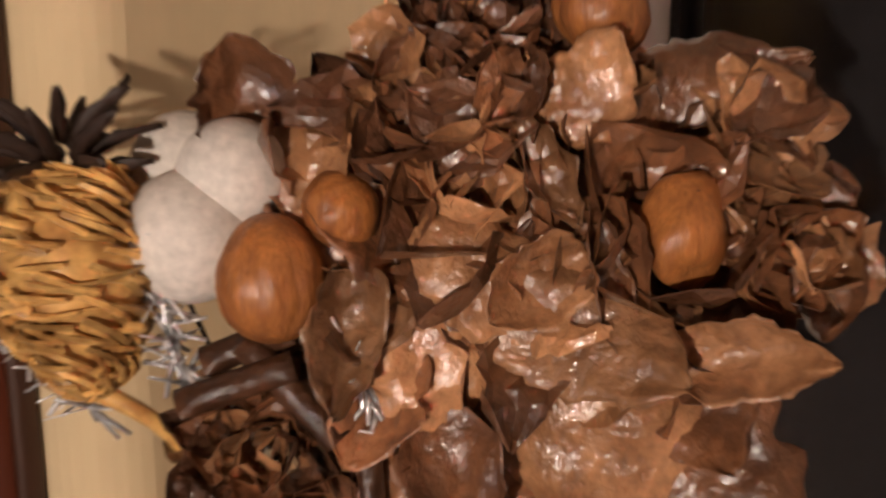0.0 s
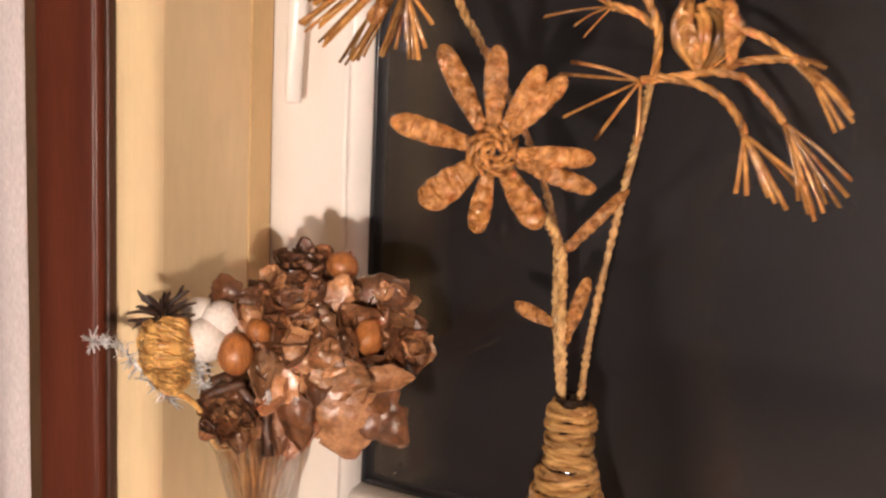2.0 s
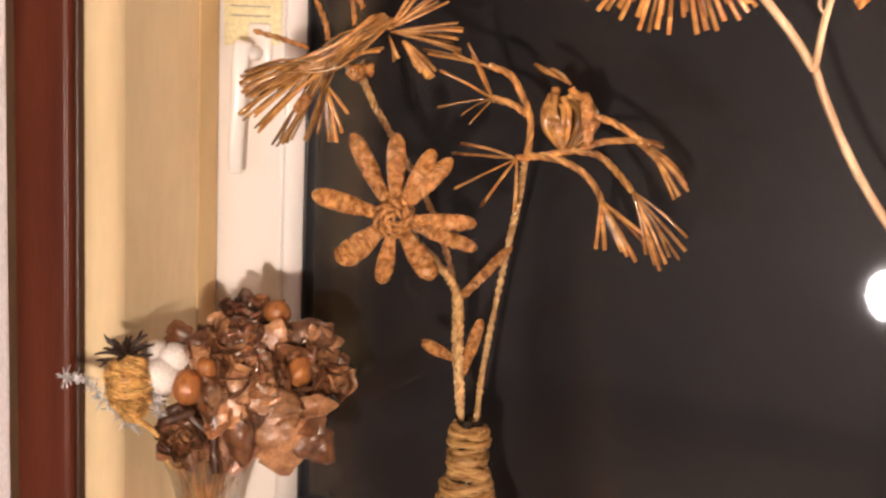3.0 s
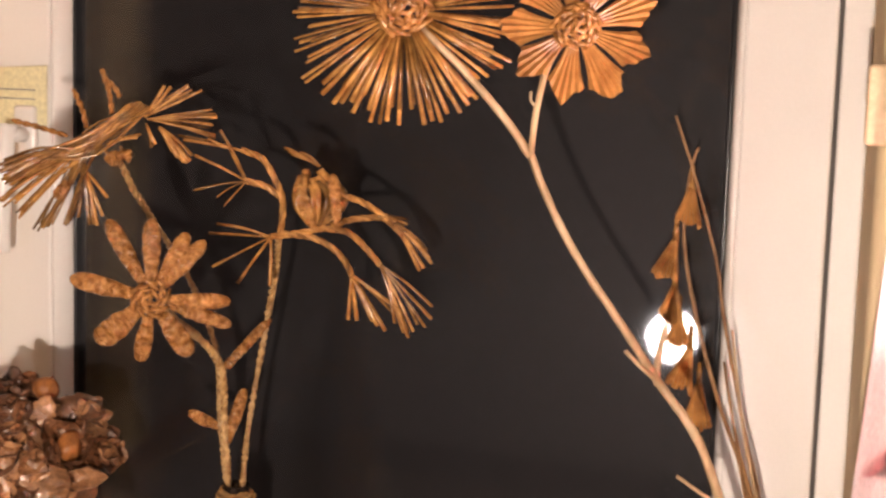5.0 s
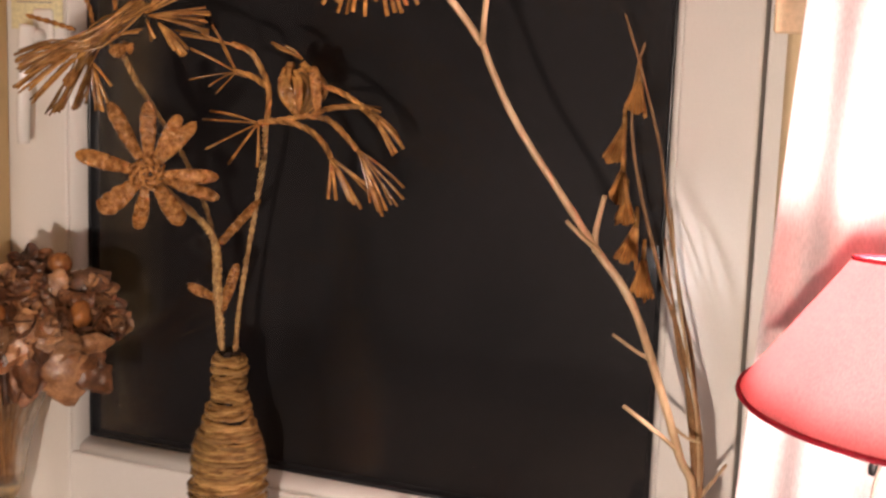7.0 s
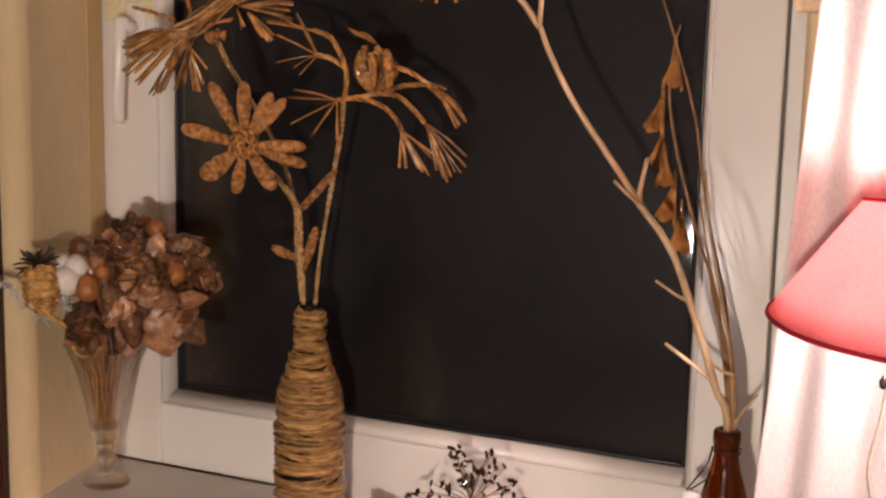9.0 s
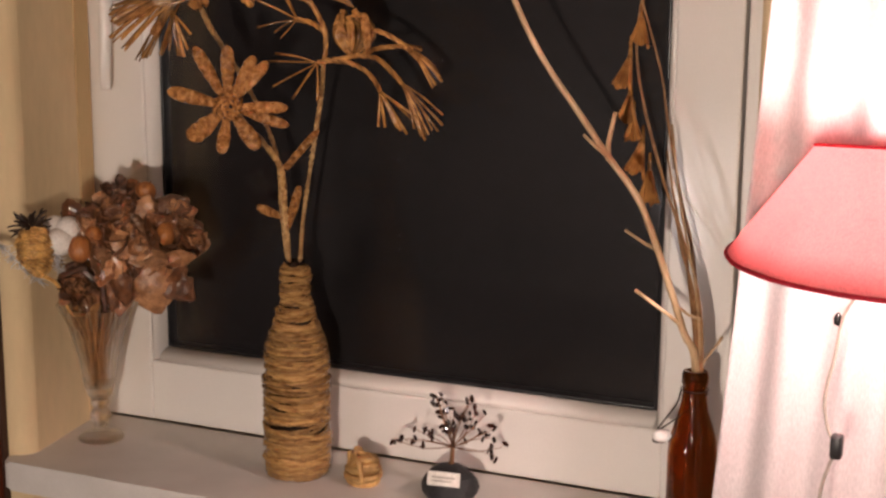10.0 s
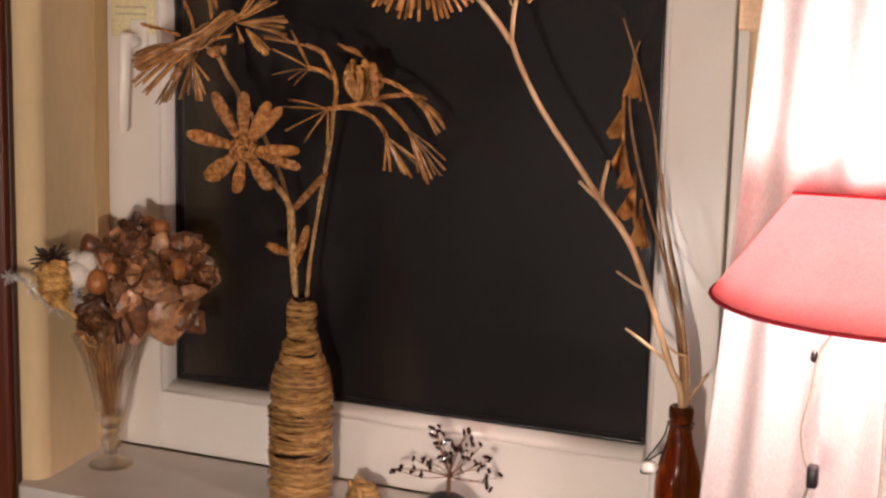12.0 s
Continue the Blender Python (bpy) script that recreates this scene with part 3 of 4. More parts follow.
straw_fan(wp, (48, 14), [(114, 23), (120, 15), (111, 4), (116, -6), (113, 19)], wheel, 2, 9)
straw_fan(wp, (60, 6), [(74, -20), (82, -28), (88, -32), (93, -24)], wheel, 2, 4, 0.0022)
straw_fan(wp, (47, 10), [(52, -16), (56, -12)], wheel, 0, 4)
straw_fan(wp, (8, -10), [(41, -1), (38, -4)], wheel, 0, 4, 0.0026)
bm = bmesh.new()
for k in range(16):
    a = k * 2.4
    c = wp(19 + 7 * math.cos(a), -24 + 8 * math.sin(a * 1.3), 6 + 4 * math.sin(a))
    d = Vector((math.cos(a * 2), math.sin(a), math.cos(a * 1.7))) * 0.007
    tube([c - d, c + Vector((0, -0.004, 0.002)), c + d], 0.0026, 6, bm, rough=0.3, rng=rng)
part("flower_centre", bm, PLAIT, wheel, "knotted straw centre")
part("straw_knot", plaited_pad(wp(-30, -46, 14), wp(-42, -64, 15), (0.57, -0.8, 0.1), 0.013, 0.008), PLAIT, wheel, "pale knotted straw")
for foot, tip in (((14, 20), (5, 64)), ((22, 36), (8, 55)), ((-11, 6), (-23, 44)), ((-30, -2), (-82, 14))):
    twisted("stamen", [wp(*foot), wp((foot[0] + tip[0]) / 2 + 2, (foot[1] + tip[1]) / 2, 2), wp(*tip)], 0.0026, wheel, PLAIT)

# ---- brown bottle with twigs and straw blossoms ----
AMBER = bpy.data.materials.new("amber_glass")
AMBER.use_nodes = True
p = AMBER.node_tree.nodes["Principled BSDF"]
p.inputs["Base Color"].default_value = (0.4, 0.1, 0.012, 1)
p.inputs["Roughness"].default_value, p.inputs["IOR"].default_value = 0.06, 1.5
p.inputs["Transmission Weight"].default_value = 0.92
WIRE = material("dark_wire", (0.06, 0.045, 0.035), 0.35, metal=0.8, scale=60)
ax, ay = 0.889, -0.15
amber = thing("swing_top_bottle", ax, ay, 0.9, "amber glass swing-top bottle holding dry twigs", "bottle")
prof = [(0.0001, 0.0), (0.026, 0.0), (0.0292, 0.003), (0.03, 0.01), (0.03, 0.128), (0.0285, 0.145), (0.0235, 0.163), (0.0175, 0.182), (0.0145, 0.2), (0.0142, 0.212), (0.016, 0.216), (0.016, 0.226), (0.0145, 0.231), (0.0105, 0.231), (0.0105, 0.2), (0.02, 0.15), (0.0265, 0.12), (0.0265, 0.008), (0.0001, 0.006)]
part("body", lathe(prof, (ax, ay, 0.9), 40), AMBER, amber, "amber brown bottle glass")
for sgn in (-1, 1):
    part("wire", tube(spline([(ax + sgn * 0.0165, ay, 1.105), (ax - 0.008 + sgn * 0.011, ay - 0.01, 1.09), (ax - 0.03 + sgn * 0.004, ay - 0.016, 1.066), (ax - 0.043, ay - 0.014, 1.052)], 5), 0.0012, 6), WIRE, amber)
part("wire", tube([(ax + 0.0165 * math.cos(a), ay + 0.0165 * math.sin(a), 1.108) for a in [k * math.pi / 10 for k in range(21)]], 0.0012, 6), WIRE, amber)
part("wire", tube(spline([(ax - 0.043, ay - 0.014, 1.052), (ax - 0.04, ay - 0.03, 1.045), (ax - 0.02, ay - 0.028, 1.05), (ax - 0.012, ay - 0.026, 1.075)], 5), 0.0012, 6), WIRE, amber)
part("stopper", lathe([(0.0001, 0), (0.011, 0.001), (0.012, 0.006), (0.009, 0.012), (0.0001, 0.013)], (ax - 0.032, ay - 0.024, 1.046), 16), CERAMIC, amber, "white ceramic stopper")

twig = thing("forked_twig", ax, ay, 1.0, "pale peeled forked twig standing in the amber bottle", "twig")
main = [(0.885, -0.147, 0.95), (0.889, -0.15, 1.13), (0.873, -0.155, 1.18), (0.853, -0.165, 1.246), (0.822, -0.18, 1.335), (0.785, -0.186, 1.386), (0.753, -0.2, 1.436), (0.711, -0.215, 1.5), (0.686, -0.226, 1.55), (0.672, -0.231, 1.586)]
part("stem", tube(spline(main, 7), (0.0051, 0.0031), 10, rough=0.2, rng=rng), BARK, twig)
for pts, r0 in (([(0.672, -0.231, 1.584), (0.652, -0.24, 1.614), (0.628, -0.25, 1.643), (0.606, -0.257, 1.666), (0.58, -0.262, 1.69)], 0.004), ([(0.672, -0.231, 1.584), (0.682, -0.25, 1.622), (0.697, -0.272, 1.658), (0.718, -0.292, 1.684)], 0.003),
                ([(0.783, -0.186, 1.384), (0.782, -0.184, 1.405), (0.788, -0.18, 1.441)], 0.0034), ([(0.79, -0.188, 1.384), (0.772, -0.196, 1.4), (0.756, -0.2, 1.415)], 0.0026),
                ([(0.842, -0.171, 1.279), (0.824, -0.17, 1.287), (0.801, -0.17, 1.3)], 0.0022), ([(0.872, -0.157, 1.186), (0.845, -0.165, 1.208), (0.816, -0.17, 1.228)], 0.0028),
                ([(0.866, -0.158, 1.21), (0.88, -0.155, 1.2), (0.892, -0.15, 1.196)], 0.002), ([(0.684, -0.254, 1.626), (0.679, -0.256, 1.632), (0.679, -0.256, 1.64)], 0.0012)):
    part("side_shoot", tube(spline(pts, 4), (r0, r0 * 0.75), 8, rough=0.18, rng=rng), BARK, twig)

sun = thing("straw_blossom", 0.565, -0.272, 1.5, "round blossom of radiating golden straws on a twig", "straw flower", "straw blossoms")
sr, su, sf = basis((0.92, 0.39, 0), (-0.36, 0.92, -0.12))
sc = Vector((0.565, -0.27, 1.706))
for k in range(16):
    a = 2 * math.pi * k / 16 + 0.1
    way = sr * math.cos(a) + su * math.sin(a) + sf * (0.1 if k % 2 else -0.06)
    part("straw_petal", straws(bmesh.new(), sc + sf * (0.003 if k % 2 else -0.003), way, 0.1 if k % 2 else 0.096, 11, 7, sr * -math.sin(a) + su * math.cos(a), rad=0.0019, jitter=0.035, start=0.02), STRAW, sun)
bm = bmesh.new()
for k in range(44):
    a, q = k * 2.4, 0.0036 * math.sqrt(k)
    c = sc + (sr * math.cos(a) + su * math.sin(a)) * q + sf * (0.013 - q * 0.3)
    side = (sr * math.cos(a + rng.uniform(0.6, 2.4)) + su * math.sin(a + 1.5)) * 0.007
    tube([c - side, c + sf * 0.003, c + side], 0.0024, 6, bm, rough=0.4, rng=rng)
part("flower_centre", bm, PLAIT, sun, "coiled glossy straw centre")

star = thing("straw_blossom", 0.73, -0.3, 1.5, "star-shaped blossom of pleated tan straw petals on a twig", "straw flower", "straw blossoms")
PETAL = material("pleated_tan_straw", (0.42, 0.195, 0.058), 0.36, dark=(0.27, 0.11, 0.03), scale=60, fine=300, spread=0.2, bump=0.0004)
tc_ = Vector((0.73, -0.3, 1.692))


def pleated(base, way, face, length, width, folds=6, point=0.35, depth=0.0018):
    """A pleated straw petal or pod flap: narrow at the base, wide and notched at the tip."""
    w = Vector(way).normalized()
    f = (Vector(face) - w * Vector(face).dot(w)).normalized()
    s = w.cross(f)
    bm = bmesh.new()
    n = folds * 2
    grid = []
    for i in range(5):
        t = i / 4
        row = []
        for k in range(n + 1):
            x = 2 * k / n - 1
            L = length * t * (1 - point * abs(x) ** 1.3 * t + 0.05 * rng.uniform(-1, 1) * (t == 1))
            row.append(bm.verts.new(Vector(base) + w * L + s * (x * width / 2 * (0.25 + 0.75 * t)) + f * (depth * (1 if k % 2 else -1) * t)))
        grid.append(row)
    for a, b in zip(grid, grid[1:]):
        for k in range(n):
            bm.faces.new((a[k], a[k + 1], b[k + 1], b[k]))
    geo = bmesh.ops.extrude_face_region(bm, geom=bm.faces[:])
    bmesh.ops.translate(bm, vec=-f * 0.0007, verts=[v for v in geo["geom"] if isinstance(v, bmesh.types.BMVert)])
    return bm


for k in range(9):
    a = 2 * math.pi * k / 9 + 0.35
    way = sr * math.cos(a) + su * math.sin(a) + sf * (0.12 if k % 2 else -0.05)
    part("petal", pleated(tc_ + way.normalized() * 0.012, way, sf, 0.052 * rng.uniform(0.92, 1.08), 0.031, 5), PETAL, star, smooth=False)
bm = bmesh.new()
for k in range(34):
    a, q = k * 2.4, 0.0031 * math.sqrt(k)
    c = tc_ + (sr * math.cos(a) + su * math.sin(a)) * q + sf * (0.013 - q * 0.4)
    side = (sr * math.cos(a + rng.uniform(0.6, 2.4)) + su * math.sin(a + 1.5)) * 0.006
    tube([c - side, c + sf * 0.003, c + side], 0.0022, 6, bm, rough=0.4, rng=rng)
part("flower_centre", bm, PLAIT, star, "coiled straw centre")

# chain of pleated pods on a thin bent stem
POD = material("pleated_pod_straw", (0.56, 0.28, 0.09), 0.3, dark=(0.26, 0.1, 0.028), scale=60, fine=300, spread=0.35, bump=0.0004, coat=0.7)
DRY = material("thin_dry_stem", (0.36, 0.2, 0.09), 0.5, dark=(0.2, 0.095, 0.04), scale=50, fine=250, bump=0.0003)
pods = thing("pod_branch", ax + 0.005, ay + 0.02, 1.0, "thin bent stem with a chain of pleated straw pods", "dried branch")
part("stem", tube(spline([(0.893, -0.144, 0.96), (0.893, -0.146, 1.14), (0.861, -0.07, 1.254), (0.84, -0.055, 1.32), (0.809, -0.02, 1.417), (0.797, -0.018, 1.479), (0.77, -0.015, 1.562), (0.748, -0.01, 1.618)], 7), (0.0024, 0.0012), 7, rough=0.2, rng=rng), DRY, pods)
part("stem", tube(spline([(0.889, -0.146, 0.96), (0.889, -0.147, 1.13), (0.85, -0.07, 1.26), (0.806, -0.02, 1.34), (0.776, -0.012, 1.43), (0.762, -0.01, 1.5), (0.765, -0.01, 1.56), (0.772, -0.01, 1.588)], 7), (0.0026, 0.0014), 7, rough=0.2, rng=rng), DRY, pods)
for (x, y, z), L, way in (((0.768, -0.012, 1.55), 0.042, (-0.06, -0.05, -1)), ((0.755, -0.014, 1.497), 0.046, (-0.25, -0.1, -1)), ((0.757, -0.016, 1.45), 0.04, (-0.1, 0, -1)),
                          ((0.762, -0.014, 1.42), 0.036, (0.02, -0.1, -1)), ((0.775, -0.014, 1.39), 0.05, (-0.22, -0.1, -1)), ((0.786, -0.016, 1.355), 0.052, (0.02, -0.1, -1))):
    b = Vector((x, y, z))
    for j in range(4):
        a = j * math.pi / 2 + 0.4
        face = Vector((math.cos(a), math.sin(a) * 0.7, 0.2))
        part("pod", pleated(b, Vector(way) + face * 0.3, face, L * rng.uniform(0.85, 1.05), 0.024, 6, 0.2), POD, pods, smooth=False)
    part("sheath", tube([b + Vector((0, 0, 0.02)), b + Vector((0, 0, -0.004))], (0.0022, 0.0036), 7), STRAW, pods)

for dx, top, lean in ((0.004, (0.822, -0.05, 1.416), 0.01), (0.007, (0.812, -0.03, 1.38), 0.012), (0.001, (0.832, -0.06, 1.31), 0.006)):
    stalk = thing("dry_stalk", ax + dx, ay, 1.0, "thin dry brown stalk standing in the amber bottle", "stalk", "stalks in the bottle")
    part("stem", tube(spline([(ax + dx, ay + 0.003, 0.97), (ax + dx, ay + 0.004, 1.135), (0.866 + lean, -0.11, 1.22), Vector(top).lerp(Vector((0.86, -0.1, 1.2)), 0.45) + Vector((0.004, 0, 0)), top], 6), (0.0024, 0.0013), 7, rough=0.25, rng=rng), DRY if dx != 0.004 else BARK, stalk)
part("side_shoot", tube(spline([(0.89, -0.148, 1.125), (0.9, -0.144, 1.146), (0.918, -0.14, 1.174)], 4), (0.0024, 0.0016), 7, rough=0.2, rng=rng), BARK, twig)

# ---- crystal vase with a bunch of varnished leaves, cones and nuts ----
CRYSTAL = bpy.data.materials.new("cut_crystal")
CRYSTAL.use_nodes = True
p = CRYSTAL.node_tree.nodes["Principled BSDF"]
p.inputs["Base Color"].default_value = (0.97, 0.95, 0.93, 1)
p.inputs["Roughness"].default_value, p.inputs["IOR"].default_value = 0.03, 1.5
p.inputs["Transmission Weight"].default_value = 1.0
clear = CRYSTAL.node_tree.nodes.new("ShaderNodeBsdfTransparent")
clear.inputs[0].default_value = (0.98, 0.97, 0.95, 1)
blend = CRYSTAL.node_tree.nodes.new("ShaderNodeMixShader")
blend.inputs[0].default_value = 0.42
CRYSTAL.node_tree.links.new(p.outputs[0], blend.inputs[1])
CRYSTAL.node_tree.links.new(clear.outputs[0], blend.inputs[2])
CRYSTAL.node_tree.links.new(blend.outputs[0], CRYSTAL.node_tree.nodes["Material Output"].inputs[0])
vx, vy = -0.033, -0.107
vase = thing("crystal_vase", vx, vy, 0.9, "flared cut-crystal vase on a round foot, full of dry stems", "vase")


def cut(a, z):
    """Ground facets and slanting cuts of the bowl."""
    if z < 0.062:
        return 1
    return 1 + 0.03 * math.sin(12 * a + z * 60) * math.sin(12 * a - z * 60)


bowl = [(rr * (0.84 if zz > 0.1 else 0.92), zz) for rr, zz in [(0.0001, 0.07), (0.014, 0.064), (0.02, 0.07), (0.025, 0.085), (0.03, 0.105), (0.036, 0.13), (0.043, 0.155), (0.052, 0.18), (0.062, 0.2), (0.068, 0.212), (0.0655, 0.213), (0.059, 0.2), (0.049, 0.18), (0.04, 0.155), (0.033, 0.13), (0.026, 0.1), (0.018, 0.082), (0.0001, 0.08)]]
part("bowl", lathe(bowl, (vx, vy, 0.9), 72, cut), CRYSTAL, vase, "cut crystal bowl", smooth=False)
part("stem", lathe([(0.0001, 0.0645), (0.0135, 0.063), (0.0145, 0.056), (0.0105, 0.05), (0.016, 0.04), (0.0165, 0.034), (0.01, 0.026), (0.011, 0.02), (0.0001, 0.0165)], (vx, vy, 0.9), 16), CRYSTAL, vase, smooth=False)
part("foot", lathe([(0.0001, 0.0005), (0.0335, 0.0005), (0.035, 0.003), (0.033, 0.006), (0.02, 0.011), (0.012, 0.0162), (0.0001, 0.0163)], (vx, vy, 0.9), 40), CRYSTAL, vase)

BR, BU, BF = basis((0.756, 0.655, 0), (-0.629, 0.7255, -0.28))
BO = Vector((0.0795, -0.191, 1.236))


def bq(u, v, w=0.0):
    """A place in the bunch: centimetres to its right, up, and out towards the room."""
    return BO + (BR * u + BU * v + BF * w) * 0.01


def lac(name, colour, dark, coat=0.5, rough=0.5, bump=0.0013, **kw):
    return material(name, colour, rough, dark=dark, scale=55, fine=300, bump=bump, spread=0.45, coat=coat, grain=0.22, **kw)


LEAF = lac("varnished_brown_leaf", (0.26, 0.105, 0.045), (0.095, 0.038, 0.018), 1.0, 0.38)
LEAFPALE = lac("varnished_tan_leaf", (0.44, 0.215, 0.1), (0.2, 0.085, 0.035), 1.0, 0.38)
CONE = lac("varnished_cone_scale", (0.18, 0.075, 0.037), (0.06, 0.025, 0.013), 1.0, 0.4)
NUT = material("brown_nut_shell", (0.42, 0.155, 0.042), 0.42, dark=(0.2, 0.07, 0.022), scale=70, fine=350, stretch=(2.2, 2.2, 0.5), bump=0.0006, spread=0.15, coat=0.15, grain=0.2)
DARKCONE = material("dark_dry_bract", (0.035, 0.018, 0.012), 0.55, scale=60)
GOLD = material("gold_painted_straw", (0.7, 0.42, 0.14), 0.32, dark=(0.3, 0.14, 0.04), scale=80, fine=300, spread=0.5, bump=0.0004, coat=0.2)
COTTON = material("white_cotton_ball", (0.7, 0.65, 0.6), 0.75, dark=(0.64, 0.58, 0.53), scale=30, fine=300, bump=0.0002)
TINSEL = material("silver_tinsel", (0.85, 0.85, 0.87), 0.28, metal=0.6, scale=80, spread=0.3)
STALK = material("dry_flower_stalk", (0.46, 0.23, 0.08), 0.5, dark=(0.26, 0.11, 0.035), scale=50, spread=0.3)


def leaf(base, way, face, length, width, curl=0.3, roll=0.25, lobes=0.0, crumple=0.06, seed=0, n=14, m=8):
    """A dry leaf: ragged, toothed outline, folded at the midrib, curled, creased into small facets, with a real thickness."""
    w = Vector(way).normalized()
    f = (Vector(face) - w * Vector(face).dot(w)).normalized()
    s = w.cross(f)
    bm = bmesh.new()
    grid = []
    for i in range(n + 1):
        t = i / n
        half = width / 2 * (math.sin(math.pi * (0.06 + 0.94 * t) ** 0.8) ** 0.75) * (1 + lobes * 2 * abs(math.sin(t * 9 + seed)) - lobes) + 0.0008
        ang = curl * t * t
        mid = Vector(base) + w * (length * t * math.cos(ang * 0.7)) + f * (length * t * math.sin(ang))
        row = []
        for k in range(m + 1):
            x = 2 * k / m - 1
            a = roll * x * x
            cr = crumple * length * (1.3 * noise.noise((t * 2.4 + seed * 7.7, x * 1.5, seed * 3.3)) + 1.1 * abs(noise.noise((t * 5 + seed, x * 3, seed * 1.3)))
                                     + 0.45 * abs(noise.noise((t * 13 + seed, x * 7, seed * 2.3))))
            tooth = 1 + (0.16 * noise.noise((t * 23 + seed, seed * 1.9, x * 0.5)) + 0.3 * noise.noise((t * 5 + seed, seed * 2.7, x))) * abs(x) ** 3
            row.append(bm.verts.new(mid + s * (half * x * tooth * math.cos(a)) + f * (half * math.sin(a) * 1.2 + abs(x) * half * 0.15 + cr)
                                    + w * (length * 0.06 * abs(x) * noise.noise((t * 9, x * 2 + seed, seed)))))
        grid.append(row)
    for a, b in zip(grid, grid[1:]):
        for k in range(m):
            bm.faces.new((a[k], a[k + 1], b[k + 1], b[k]))
    # the back, half a millimetre behind, and the rim between
    back = [[bm.verts.new(v.co - f * 0.0006) for v in row] for row in grid]
    for a, b in zip(back, back[1:]):
        for k in range(m):
            bm.faces.new((a[k + 1], a[k], b[k], b[k + 1]))
    rim = grid[0] + [r[-1] for r in grid[1:]] + grid[-1][-2::-1] + [r[0] for r in grid[-2:0:-1]]
    rear = back[0] + [r[-1] for r in back[1:]] + back[-1][-2::-1] + [r[0] for r in back[-2:0:-1]]
    for k in range(len(rim)):
        j = (k + 1) % len(rim)
        bm.faces.new((rim[k], rear[k], rear[j], rim[j]))
    bmesh.ops.recalc_face_normals(bm, faces=bm.faces)
    bmesh.ops.triangulate(bm, faces=bm.faces[:])
    return bm


bunch = thing("leaf_bunch", BO.x, BO.y, 1.1, "bunch of varnished dry brown leaves on stalks in the vase", "dried leaves")
big = [  # u, v, w, way(u, v), length, width cm, curl, roll, lobes, material
    (2.6, -3.0, 0.2, (0.25, -1.0), 8.6, 7.6, -0.35, -0.35, 0.10, LEAFPALE), (5.6, -4.6, -0.3, (0.7, -0.9), 6.6, 4.6, 0.2, -0.2, 0.06, LEAF),
    (-2.6, -2.2, 0.9, (0.55, -0.95), 6.2, 4.6, -0.3, -0.3, 0.10, LEAFPALE), (-3.3, -1.2, 0.6, (-0.1, -1.0), 4.6, 2.4, 0.2, 0.5, 0.04, LEAFPALE),
    (-4.4, 1.2, 0.3, (0.9, -0.55), 6.0, 3.4, -0.5, 0.3, 0.05, LEAF), (-1.2, 0.2, 1.2, (0.75, -0.6), 5.4, 3.2, -0.4, -0.4, 0.10, LEAFPALE),
    (0.8, -1.6, 0.8, (0.85, -0.45), 6.4, 4.2, 0.25, -0.3, 0.08, LEAFPALE), (5.0, -3.6, 0.8, (1.0, 0.02), 5.4, 2.6, 0.5, 0.6, 0.06, LEAFPALE),
    (-6.3, 2.0, -1.2, (-0.25, 1.0), 4.0, 3.8, 0.3, 0.5, 0.06, LEAF), (2.6, 2.6, 0.6, (0.55, 0.9), 3.6, 2.8, 0.3, -0.3, 0.10, LEAFPALE),
    (4.2, 3.0, 0.1, (0.95, 0.35), 6.0, 3.8, 0.2, -0.5, 0.14, LEAF), (3.9, 0.6, 1.0, (0.15, -1.0), 5.0, 2.3, -0.3, 0.8, 0.02, LEAF),
    (1.5, 3.0, 0.8, (0.5, -0.9), 3.4, 1.7, 0.3, 0.7, 0.03, LEAFPALE), (-0.8, -4.4, -0.2, (0.2, -1.0), 6.0, 3.2, 0.2, 0.4, 0.08, LEAF),
    (-2.2, -5.0, -0.4, (0.1, -1.0), 5.4, 2.4, 0.3, 0.5, 0.06, LEAF), (3.4, -0.6, 1.2, (-0.75, -0.5), 3.4, 2.6, 0.5, 0.5, 0.06, LEAFPALE),
    (0.4, -4.4, -1.2, (-0.2, -1.0), 6.6, 5.0, -0.2, -0.3, 0.1, LEAF), (5.4, -2.6, -0.6, (0.5, -0.9), 5.2, 4.0, 0.2, -0.2, 0.08, LEAF),
    (-1.6, -3.4, 0.2, (-0.5, -1.0), 4.0, 3.0, 0.2, 0.4, 0.06, LEAF), (1.6, -0.2, 0.4, (0.7, -0.7), 4.4, 3.6, 0.3, 0.3, 0.1, LEAF),
]
for i, (u, v, w, (du_, dv_), L, W, curl, roll, lob, mt) in enumerate(big):
    way = BR * du_ + BU * dv_ + BF * rng.uniform(-0.15, 0.25)
    part("leaf", leaf(bq(u, v, w), way, BF + BR * rng.uniform(-0.3, 0.3) + BU * rng.uniform(-0.1, 0.35), L * 0.01, W * 0.01, curl, roll, lob, 0.06, i + 1, 22, 12), mt, bunch)
